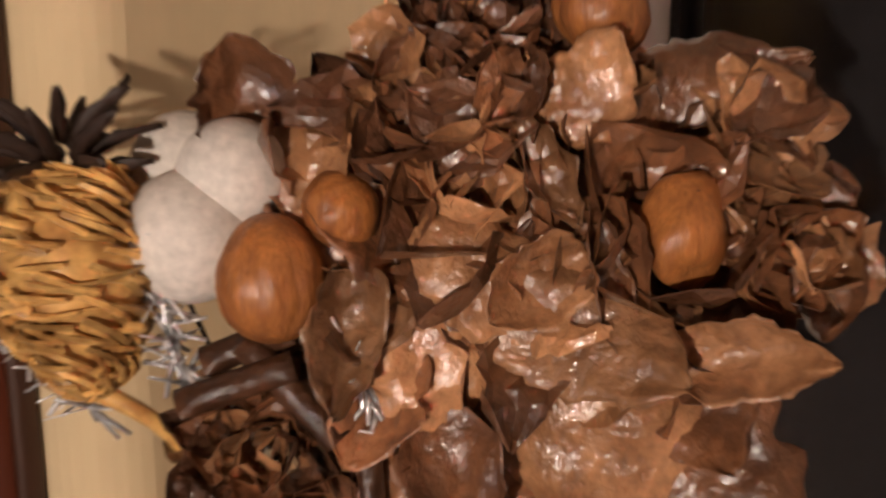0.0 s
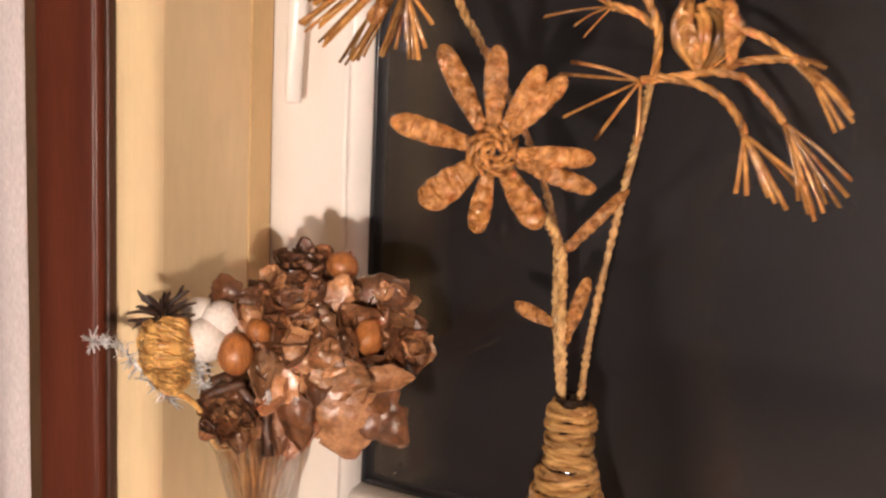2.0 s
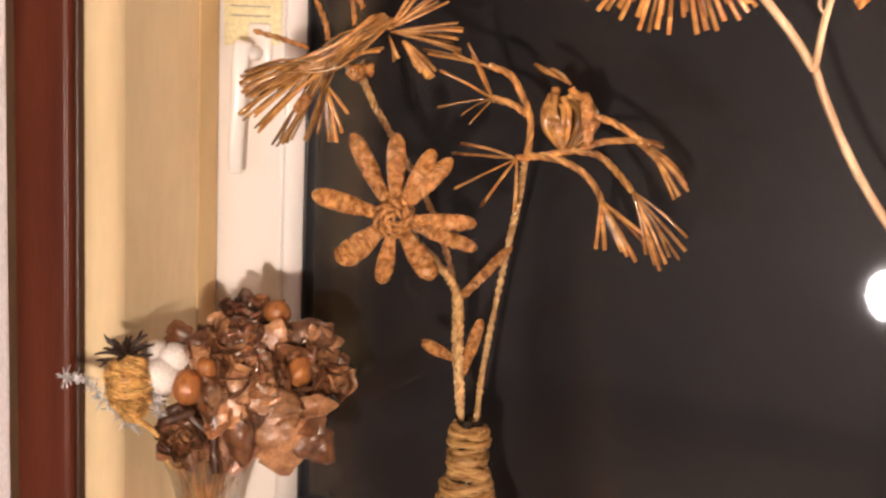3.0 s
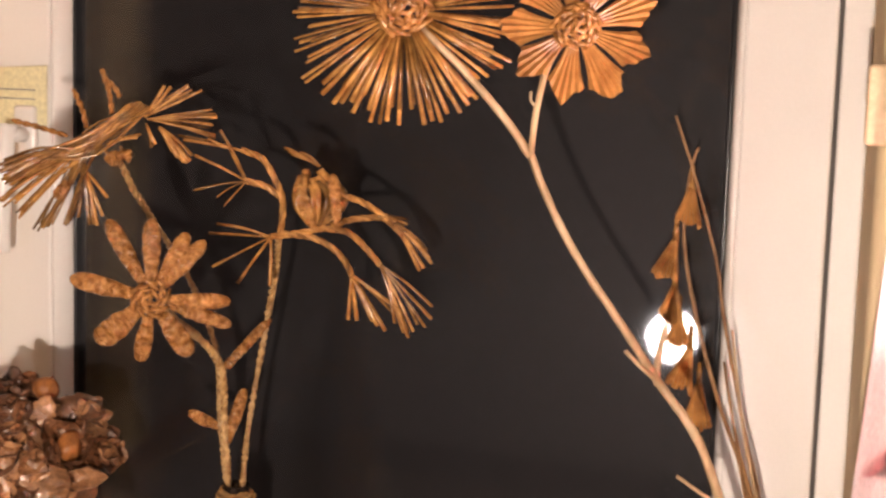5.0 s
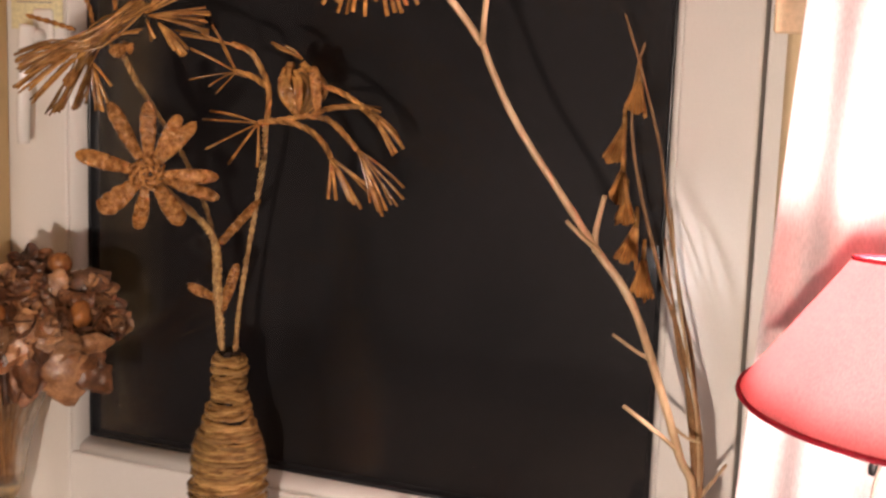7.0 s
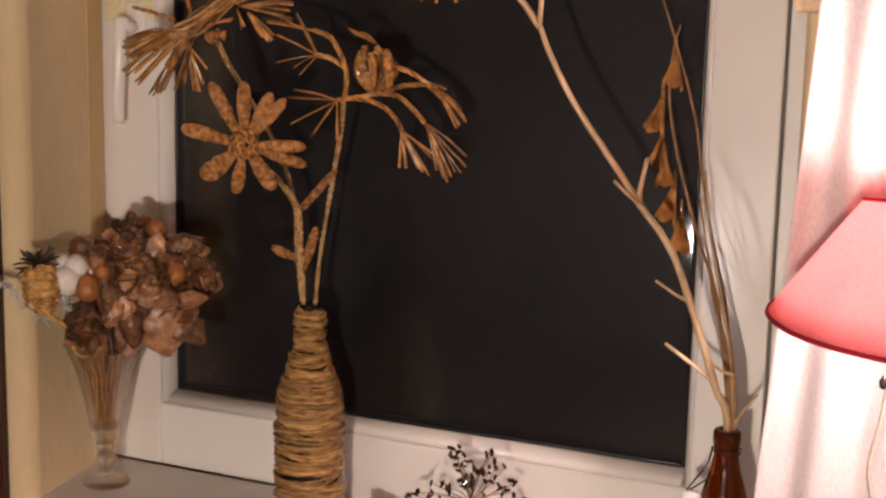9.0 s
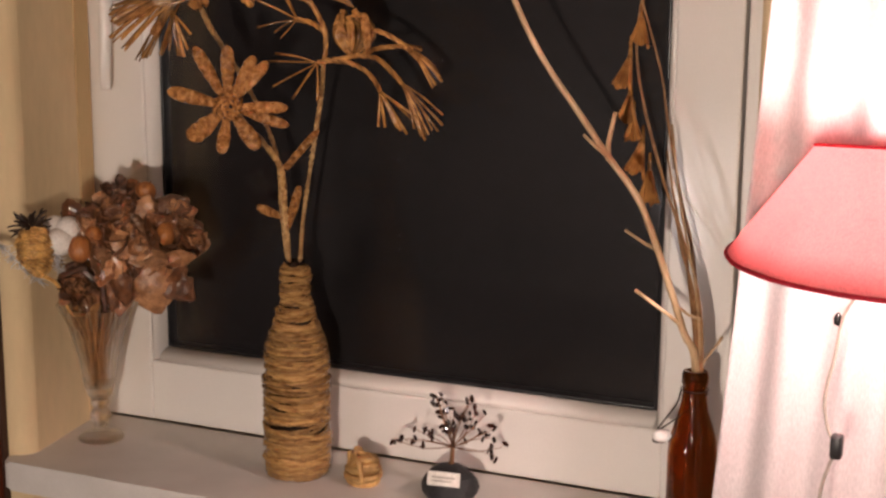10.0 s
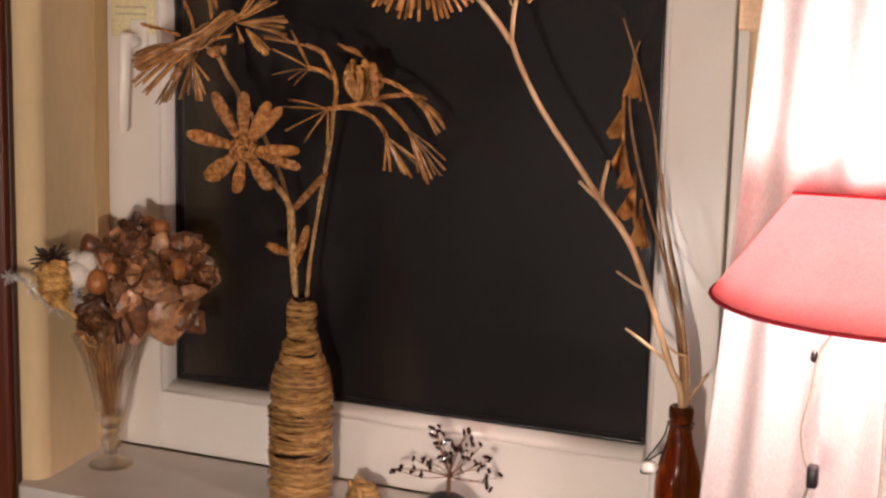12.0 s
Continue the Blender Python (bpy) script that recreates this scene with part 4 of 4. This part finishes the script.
# broken leaf pieces that face the room, and filling leaves deeper in the bunch
for i in range(64):
    a, q = rng.uniform(0, 6.28), math.sqrt(rng.random())
    u, v = 1.8 + 8.0 * q * math.cos(a), 0.2 + 5.2 * q * math.sin(a)
    if u < -3.2 and v < 1.5:
        u += 5
    d = rng.uniform(0, 6.28)
    way = BR * math.cos(d) + BU * math.sin(d) + BF * rng.uniform(-0.1, 0.7)
    part("leaf_piece", leaf(bq(u, v, rng.uniform(-0.9, 0.5)), way, BF + BR * rng.uniform(-0.9, 0.9) + BU * rng.uniform(-0.5, 1.0), rng.uniform(0.02, 0.038), rng.uniform(0.015, 0.03), rng.uniform(-0.6, 0.6), rng.uniform(-0.5, 0.7), 0.12, 0.12, i + 200, 8, 6), rng.choice((LEAFPALE, LEAFPALE, LEAF, LEAF, CONE)), bunch, smooth=False)
for i in range(46):
    a, q = rng.uniform(0, 6.28), math.sqrt(rng.random())
    u, v = 1.6 + 7.2 * q * math.cos(a), -0.3 + 4.6 * q * math.sin(a)
    way = BR * math.cos(a) + BU * math.sin(a) + BF * rng.uniform(-0.2, 0.6)
    part("leaf", leaf(bq(u, v, -2.2 + rng.uniform(-0.8, 0.8)), way, BF + BR * rng.uniform(-0.6, 0.6) + BU * rng.uniform(-0.6, 0.6), rng.uniform(0.024, 0.042), rng.uniform(0.018, 0.032), rng.uniform(-0.7, 0.7), rng.uniform(-0.6, 0.8), 0.05, 0.12, i + 60, 8, 6), rng.choice((LEAF, LEAF, CONE, LEAFPALE)), bunch, smooth=False)
for i in range(20):
    b = Vector((vx + rng.uniform(-0.01, 0.01), vy + rng.uniform(-0.01, 0.01), 0.985))
    r_ = Vector((vx + rng.uniform(-0.035, 0.04), vy + rng.uniform(-0.045, 0.02), 1.11))
    part("stalk", tube(spline([b, b.lerp(r_, 0.6), r_, bq(rng.uniform(-6, 6), rng.uniform(-5, 1), -3)], 5), (0.0026, 0.003), 7, rough=0.2, rng=rng), STALK, bunch)


def rosette(name, u, v, w, radius, rings, label, mats, heart=None, lean=(0, 0)):
    """Cupped scales or leaves set in rings round a heart, opening towards the room."""
    th = thing(name, *bq(u, v, w), label, {"leaf_rose": "leaf rose", "pine_cone": "pine cone"}[name], {"leaf_rose": "leaf roses", "pine_cone": "pine cones"}[name])
    c = bq(u, v, w)
    axis = (BF + BR * lean[0] + BU * lean[1]).normalized()
    e1 = (BR - axis * BR.dot(axis)).normalized()
    e2 = axis.cross(e1)
    i = 0
    for tilt, count, q, size, wide in rings:
        for k in range(count):
            a = 2 * math.pi * (k + 0.5 * (i % 2)) / count + rng.uniform(-0.3, 0.3)
            tilt_, tilt = tilt, tilt + rng.uniform(-14, 14)
            d = e1 * math.cos(a) + e2 * math.sin(a)
            way = d * math.cos(radians(tilt)) + axis * math.sin(radians(tilt))
            face = axis * math.cos(radians(tilt)) - d * math.sin(radians(tilt))
            L = radius * size * rng.uniform(0.85, 1.15)
            part("petal" if name == "leaf_rose" else "scale", leaf(c + d * (radius * q) - axis * radius * 0.25, way, face, L, radius * wide * rng.uniform(0.85, 1.15), rng.uniform(-0.25, 0.45), rng.uniform(0.3, 0.8), 0.05, 0.1, i + 11 * k, 8, 6), rng.choice(mats), th, smooth=False)
            tilt = tilt_
        i += 1
    if heart:
        bm = bmesh.new()
        bmesh.ops.create_uvsphere(bm, u_segments=20, v_segments=14, radius=heart * 0.01)
        for vert in bm.verts:
            x = vert.co * (1 + 0.28 * noise.noise(vert.co * 90))
            vert.co = c + e1 * x.x + e2 * x.y * 1.25 + axis * (x.z + radius * 0.22)
        part("nut", bm, NUT, th, "angular brown nut")
    return th


ring_rose = [(4, 5, 0.32, 0.85, 1.0), (36, 4, 0.24, 0.78, 1.0), (64, 3, 0.14, 0.62, 0.85)]
rosette("leaf_rose", -0.2, 0.9, 0.4, 0.036, ring_rose, "rose of curled glossy varnished brown leaves", (LEAF, LEAFPALE, LEAFPALE, CONE), lean=(0, 0.25))
rosette("leaf_rose", -0.8, 3.7, 0.0, 0.03, ring_rose, "rose of dark glossy varnished leaves", (LEAF, CONE, LEAFPALE), lean=(0, 0.4))
rosette("leaf_rose", 6.1, -0.2, 0.3, 0.042, ring_rose[:3], "rose of varnished leaves round a brown nut", (LEAF, LEAF, LEAFPALE), heart=1.3, lean=(0.1, 0.1))
rosette("leaf_rose", 9.8, -0.7, -0.4, 0.026, ring_rose, "small rose of curled brown leaves", (LEAF, LEAFPALE), lean=(0.5, 0))
scales = [(-8, 8, 0.45, 0.55, 0.58), (12, 8, 0.4, 0.55, 0.58), (30, 7, 0.32, 0.52, 0.56), (48, 6, 0.24, 0.48, 0.5), (66, 5, 0.15, 0.44, 0.44), (82, 3, 0.06, 0.36, 0.36)]
rosette("pine_cone", -5.8, -6.6, 0.0, 0.036, scales, "open glossy varnished brown pine cone", (CONE, LEAF, LEAFPALE), lean=(0, 0.15))
rosette("pine_cone", 0.8, 6.4, -1.0, 0.036, scales, "dark open pine cone standing upright", (CONE, CONE, LEAF), lean=(0.1, 0.9))
rosette("pine_cone", 3.0, 5.0, -1.2, 0.03, scales, "dark open pine cone among leaves", (CONE, LEAF), lean=(0.4, 0.5))


def ridged_nut(u, v, w, rx, ry, label, tilt=0.0, ridges=7):
    th = thing("nut", *bq(u, v, w), label, "nut", "nuts")
    bm = bmesh.new()
    bmesh.ops.create_uvsphere(bm, u_segments=72, v_segments=24, radius=1)
    up = BU * math.cos(tilt) + BR * math.sin(tilt)
    e1 = up.cross(BF).normalized()
    e2 = e1.cross(up)
    for vert in bm.verts:
        x, y, z = vert.co
        a = math.atan2(y, x)
        wob = a + 0.25 * noise.noise((x * 2, y * 2, z * 2.5))
        k = 1 - 0.05 * abs(math.cos(ridges / 2 * wob)) ** 14 + 0.05 * noise.noise((math.cos(wob) * 4, math.sin(wob) * 4, z * 0.8)) + 0.02 * noise.noise((x * 7, y * 7, z * 3))
        k *= 1 - 0.1 * max(0, z) ** 2 + 0.05 * max(0, -z)
        vert.co = bq(u, v, w) + (e1 * x + e2 * y) * (rx * 0.01 * k) + up * (z * ry * 0.01)
    part("shell", bm, NUT, th)
    part("tip", tube([bq(u, v, w) + up * ry * 0.0095, bq(u, v, w) + up * (ry * 0.01 + 0.0025)], (0.0022, 0.0008), 8), CONE, th)


ridged_nut(-5.6, -1.5, 0.8, 1.62, 1.9, "large round brown nut with shallow furrows", -0.06)
ridged_nut(3.9, 6.4, -0.2, 1.5, 1.3, "reddish brown nut beside a pine cone", 0.5)
ridged_nut(-3.6, 0.5, 0.6, 1.2, 1.1, "small brown glossy nut among leaves", 0.9)

# gold straw cone with dark bracts
gc = thing("gold_straw_cone", *bq(-11.5, -1.7), "cone wound with gold-painted straw, topped by dark bracts", "ornament")
gu = (BU + BR * -0.12).normalized()
ge = gu.cross(BF).normalized()
gf = ge.cross(gu)
g0 = bq(-11.4, -1.7, 0.3)


def egg(s):
    """Radius of the cone in metres, s from -1 at its foot to 1 at its head."""
    return 0.0238 * math.sqrt(max(0, 1 - ((s - 0.12) / 1.12) ** 2)) * (1 - 0.22 * max(0, -s))


bm = bmesh.new()
bmesh.ops.create_uvsphere(bm, u_segments=20, v_segments=14, radius=1)
for vert in bm.verts:
    x, y, z = vert.co
    q = math.hypot(x, y) or 1e-6
    rr = max(0.0005, egg(z) - 0.002)
    vert.co = g0 + (ge * x / q + gf * y / q) * rr * min(1, q * 3) + gu * z * 0.034
part("core", bm, GOLD, gc)
for k in range(280):
    s = rng.uniform(-0.97, 0.95)
    a0, sw, dz = rng.uniform(0, 6.28), rng.uniform(0.35, 0.8), rng.gauss(0.12, 0.12)
    pts, lift = [], rng.uniform(0.0, 0.0026)
    for j in range(5):
        t = j / 4
        ss = max(-1, min(1, s + dz * (t - 0.5)))
        a = a0 + sw * t
        rr = egg(ss) + lift - 0.0012 * abs(2 * t - 1)
        pts.append(g0 + (ge * math.cos(a) + gf * math.sin(a)) * rr + gu * ss * 0.034)
    part("straw_strip", tube(pts, (0.0015, 0.0013), 5, flat=0.5), GOLD, gc, smooth=False)
for k in range(20):
    a = k * 2.4
    d = ge * math.cos(a) + gf * math.sin(a)
    b = g0 + gu * (0.03 + 0.005 * (k % 3)) + d * 0.006
    way = d + gu * (0.1 + 0.35 * (k % 3))
    part("bract", leaf(b, way, gu - d * 0.4, rng.uniform(0.02, 0.028), 0.0055, rng.uniform(-0.3, 0.3), 0.8, 0, 0.05, k, 6, 4), DARKCONE, gc)
part("stalk", tube(spline([g0 - gu * 0.03, bq(-8.8, -6.2, -0.6), bq(-7.0, -10, -5), Vector((vx, vy - 0.02, 1.1))], 5), (0.0032, 0.0018), 8, rough=0.2, rng=rng), GOLD, gc)

for u, v, w, q in ((-6.9, 1.5, -0.3, 1.75), (-8.2, -0.3, -0.1, 2.0), (-8.7, 1.9, -1.8, 1.7)):
    ball = thing("cotton_ball", *bq(u, v, w), "matt white round cotton ball in the bunch", "ball", "white balls")
    bm = bmesh.new()
    bmesh.ops.create_uvsphere(bm, u_segments=28, v_segments=18, radius=q * 0.01)
    for vert in bm.verts:
        vert.co = bq(u, v, w) + vert.co * (1 + 0.03 * noise.noise(vert.co * 40))
    part("ball", bm, COTTON, ball)
    part("wire", tube([bq(u, v - q * 0.95, w), bq(u * 0.9, v - 5, w - 3)], 0.0008, 6), WIRE, ball)


def tinsel(points, n, label):
    th = thing("tinsel_sprig", *points[0], label, "tinsel", "tinsel sprigs")
    P = spline(points, 10)
    part("wire", tube(P, 0.0008, 6), TINSEL, th)
    bm = bmesh.new()
    for k in range(n):
        i = rng.randrange(len(P))
        d = Vector((rng.gauss(0, 1), rng.gauss(0, 1), rng.gauss(0, 1))).normalized()
        tube([P[i], P[i] + d * rng.uniform(0.006, 0.015)], (0.001, 0.0007), 4, bm, flat=0.3)
    tagged(part("needles", bm, TINSEL, th, "fine silver strips"), kind="stuff")


tinsel([bq(-18, -0.3, -0.3), bq(-15.5, -1.0, -0.2), bq(-13.2, -3.6, -0.2), bq(-11, -5.6, -0.6)], 130, "silver tinsel sprig sticking out of the bunch")
tinsel([bq(-9.0, 0.2, 0.6), bq(-8.8, -2.4, 0.5), bq(-8.3, -4.6, 0.2)], 80, "silver tinsel sprig beside the white balls")
tinsel([bq(-3.4, -3.4, 0.9), bq(-2.8, -4.6, 0.7), bq(-2.0, -6.2, 0.4)], 30, "short silver tinsel sprig under the leaves")

for (u, v, w), (u2, v2, w2) in (((-8.2, -5.2, 0.9), (-4.8, -4.0, 1.1)), ((-6.4, -3.4, 0.6), (-3.6, -6.2, 0.8)), ((-7.6, -4.0, 0.3), (-5.0, -3.0, 0.5)), ((-2.9, -5.8, 0.2), (-2.6, -10.5, -0.2))):
    st = thing("cinnamon_stick", *bq(u, v, w), "short dark brown rolled cinnamon stick", "cinnamon stick", "cinnamon sticks")
    a, b = bq(u, v, w), bq(u2, v2, w2)
    ax_ = (b - a).normalized()
    e1 = ax_.orthogonal().normalized()
    e2 = ax_.cross(e1)
    bm = bmesh.new()
    rows = []
    for i in range(7):
        row = []
        for k in range(22):
            th_ = 0.45 * k
            rr = 0.0052 - 0.00012 * k + 0.0002 * rng.random()
            row.append(bm.verts.new(a.lerp(b, i / 6) + (e1 * math.cos(th_) + e2 * math.sin(th_)) * rr))
        rows.append(row)
    for p_, q_ in zip(rows, rows[1:]):
        for k in range(21):
            bm.faces.new((p_[k], p_[k + 1], q_[k + 1], q_[k]))
    bmesh.ops.solidify(bm, geom=bm.faces[:], thickness=0.0006)
    part("bark_roll", bm, CONE, st)

# ---- small things on the sill, window fittings, and what stands below ----
WAX = material("straw_ball_cord", (0.5, 0.3, 0.11), 0.5, dark=(0.32, 0.17, 0.06), scale=70, fine=300, spread=0.3, bump=0.0006)
ball = thing("twine_knot", 0.4155, -0.107, 0.9, "small knotted coil of straw twine on the sill", "ornament")
for z, rr, t in ((0.005, 0.0195, 0.005), (0.0135, 0.0225, 0.0055), (0.022, 0.021, 0.005), (0.03, 0.0185, 0.0048), (0.0365, 0.013, 0.0042)):
    ph = rng.uniform(0, 6.28)
    part("twine_coil", tube([(0.4155 + rr * math.cos(a), -0.107 + rr * math.sin(a), 0.9 + z + 0.0025 * math.sin(a + ph)) for a in [2 * math.pi * k / 28 for k in range(29)]], t, 8, rough=0.2, rng=rng), WAX, ball)
for k in range(3):
    a = 0.9 + k * 1.1
    part("twine_loop", tube(spline([(0.4155 + 0.024 * math.cos(a + s * 1.2) * math.cos(s * 1.4 - 0.7), -0.107 + 0.025 * math.sin(a + s * 1.2 + 3.6), 0.908 + 0.034 * math.sin(s * 3.0)) for s in (0, 0.35, 0.7, 1.0)], 5), 0.0038, 7, rough=0.2, rng=rng), WAX, ball)
part("core", lathe([(0.0001, 0), (0.017, 0.001), (0.019, 0.014), (0.015, 0.03), (0.006, 0.039), (0.0001, 0.04)], (0.4155, -0.107, 0.9), 20), WAX, ball)

STONE = material("dark_grey_stone", (0.035, 0.034, 0.036), 0.6, dark=(0.018, 0.018, 0.02), scale=50, fine=300, bump=0.001)
COPPER = material("dark_copper_wire", (0.3, 0.16, 0.09), 0.35, metal=0.8, scale=60)
GEM = material("dark_polished_chip", (0.05, 0.016, 0.012), 0.12, dark=(0.012, 0.008, 0.008), scale=90, spread=0.5, coat=0.8)
CARD = material("white_card", (0.75, 0.72, 0.68), 0.7, scale=60, dark=(0.7, 0.67, 0.62))
INK = material("grey_print", (0.4, 0.37, 0.33), 0.7, scale=90)
tree = thing("wire_tree", 0.548, -0.108, 0.9, "little wire tree with dark stone chips on a black stone", "ornament")
tx, ty = 0.548, -0.108
bm = bmesh.new()
bmesh.ops.create_icosphere(bm, subdivisions=3, radius=1)
for vert in bm.verts:
    x, y, z = vert.co
    k = 1 + 0.14 * noise.noise((x * 1.5 + 4, y * 1.5, z * 1.5))
    z = max(-0.55, z)
    vert.co = (tx + x * 0.038 * k, ty + y * 0.034 * k, 0.9 + (z + 0.55) * 0.0315)
part("stone", bm, STONE, tree, "rough black stone base", smooth=False)
top = Vector((tx + 0.004, ty, 0.972))
part("trunk", tube(spline([(tx, ty, 0.935), (tx + 0.003, ty, 0.955), top], 5), (0.004, 0.003), 8, rough=0.3, rng=rng), COPPER, tree)
for k in range(26):
    a = k * 2.4 + rng.uniform(-0.3, 0.3)
    lift = radians(8 + 76 * ((k * 0.7548) % 1))
    reach = rng.uniform(0.068, 0.09)
    e = top + Vector((math.cos(a) * math.cos(lift) * reach, math.sin(a) * math.cos(lift) * reach * 0.7, math.sin(lift) * reach - 0.008))
    mid = top.lerp(e, 0.5) + Vector((rng.uniform(-0.006, 0.006), rng.uniform(-0.004, 0.004), rng.uniform(-0.006, 0.006)))
    br = part("branch", tube(spline([top, mid, e], 5), (0.0009, 0.0005), 5), COPPER, tree)
    for j in range(3):
        c = (e if j == 0 else mid.lerp(e, rng.uniform(0.0, 0.8))) + Vector((rng.uniform(-0.006, 0.006), rng.uniform(-0.004, 0.004), rng.uniform(-0.005, 0.006)))
        bm = bmesh.new()
        bmesh.ops.create_icosphere(bm, subdivisions=1, radius=1)
        rot = Euler((rng.uniform(0, 3), rng.uniform(0, 3), rng.uniform(0, 3))).to_matrix()
        sz = rng.uniform(0.9, 1.3)
        for vert in bm.verts:
            vert.co = c + rot @ Vector((vert.co.x * 0.0056 * sz, vert.co.y * 0.003 * sz, vert.co.z * 0.0024))
        part("chip", bm, GEM, br, smooth=False)
cardm = pose(0.555, -0.1445, 0.939, -18, 0, 8)
bm = box(-0.0225, 0.0225, -0.0008, 0.0008, -0.0095, 0.0095, 0.0003)
bm.transform(cardm)
card = part("name_card", bm, CARD, tree, "small white card with a line of grey print")
for j in range(2):
    bm = box(-0.016, 0.016 - 0.006 * j, -0.0012, -0.0009, 0.0012 - 0.005 * j, 0.003 - 0.005 * j)
    bm.transform(cardm)
    part("print_line", bm, INK, card)

# window handle, paper note, shutter-belt box
hd = thing("window_handle", -0.044, -0.02, 1.56, "white plastic lever handle pointing down on the window frame", "handle")
part("rosette", box(-0.06, -0.028, -0.011, -0.0005, 1.53, 1.6, 0.005, 3), PVC, hd)
part("neck", tube([(-0.044, -0.009, 1.565), (-0.044, -0.04, 1.565)], 0.009, 14), PVC, hd)
bm = tube(spline([(-0.044, -0.038, 1.578), (-0.044, -0.043, 1.55), (-0.045, -0.045, 1.5), (-0.049, -0.043, 1.448), (-0.051, -0.04, 1.425)], 6), (0.0105, 0.0075), 14, flat=0.7)
part("lever", bm, PVC, hd)

PAPER = material("pale_yellow_paper", (0.74, 0.67, 0.42), 0.8, dark=(0.7, 0.63, 0.39), scale=30)
nt_ = thing("paper_note", -0.052, -0.001, 1.61, "pale yellow paper note with two grey lines stuck on the frame", "note")
bm = box(-0.098, -0.014, -0.0052, -0.0044, 1.574, 1.646, 0.0002)
for vert in bm.verts:
    vert.co.z += 0.05 * (vert.co.x + 0.056)
sheet = part("sheet", bm, PAPER, nt_)
for j in range(2):
    part("print_line", box(-0.088, -0.03, -0.0062, -0.0056, 1.618 - 0.011 * j, 1.6195 - 0.011 * j), INK, sheet)

BEIGE = material("beige_plastic", (0.6, 0.44, 0.28), 0.5, dark=(0.55, 0.4, 0.25), scale=20)
bxx = thing("shutter_belt_box", 0.972, -0.2, 1.605, "beige plastic box of the shutter belt beside the window", "belt box")
part("case", box(0.948, 0.997, -0.222, -0.197, 1.605, 1.670, 0.004, 3), BEIGE, bxx)
part("belt", box(0.960, 0.974, -0.206, -0.204, 1.666, 2.35), CORD, bxx, "pale woven belt")

# lamp cord with its switch
cord = part("cord", tube(spline([(1.12, -0.385, 1.32), (1.09, -0.375, 1.275), (1.081, -0.37, 1.225), (1.074, -0.37, 1.182), (1.079, -0.37, 1.15), (1.089, -0.37, 1.13), (1.082, -0.37, 1.112), (1.074, -0.37, 1.06), (1.08, -0.38, 0.9), (1.1, -0.39, 0.63)], 7), 0.0018, 7), CORD, lamp, "thin grey cord")
part("switch", box(1.0825, 1.0945, -0.3785, -0.3625, 1.121, 1.146, 0.003), BLACK, cord, "small dark inline switch")
part("chain_pull", lathe([(0.0001, 0), (0.004, 0.002), (0.0045, 0.008), (0.002, 0.013), (0.0001, 0.014)], (1.082, -0.37, 1.258), 12), BLACK, lamp)

# radiator cover below the sill and a dark bag before it
WHITE = material("white_painted_metal", (0.7, 0.67, 0.64), 0.4, dark=(0.65, 0.62, 0.6), scale=10)
rad = thing("radiator", 0.4, -0.22, 0.1, "white panel radiator under the window sill", "radiator")
part("panel", box(-0.05, 0.86, -0.235, -0.198, 0.12, 0.815, 0.006), WHITE, rad)
for k in range(18):
    part("rib", box(-0.03 + k * 0.049, -0.012 + k * 0.049, -0.241, -0.236, 0.16, 0.775, 0.002), WHITE, rad)
BAG = material("dark_grey_fabric", (0.02, 0.018, 0.018), 0.85, scale=40, fine=400, bump=0.0008)
bag = thing("fabric_bag", 0.0, -0.36, 0.5, "dark fabric bag standing upright before the radiator", "bag")
bm = box(-0.06, 0.075, -0.42, -0.32, 0.5, 0.842, 0.012, 3)
for vert in bm.verts:
    c = vert.co
    c.z += 0.012 * noise.noise(c * 14) + 0.1 * min(0, c.x - 0.02) * (c.z > 0.8)
    c.x += 0.006 * noise.noise(c * 11 + Vector((3, 0, 0)))
part("sack", bm, BAG, bag)
part("handle", tube(spline([(-0.03, -0.37, 0.83), (-0.03, -0.36, 0.85), (0.03, -0.36, 0.855), (0.04, -0.37, 0.83)], 5), 0.005, 8), BAG, bag)
chest = thing("chest", 0.0, -0.37, 0, "dark wooden chest below the window", "chest")
part("body", box(-0.3, 0.25, -0.5, -0.27, 0.02, 0.47, 0.004), DARKWOOD, chest)
part("lid", box(-0.31, 0.26, -0.51, -0.265, 0.472, 0.5, 0.005), DARKWOOD, chest)
for x in (-0.28, 0.2):
    part("foot", box(x, x + 0.04, -0.49, -0.28, 0, 0.019, 0.003), DARKWOOD, chest)
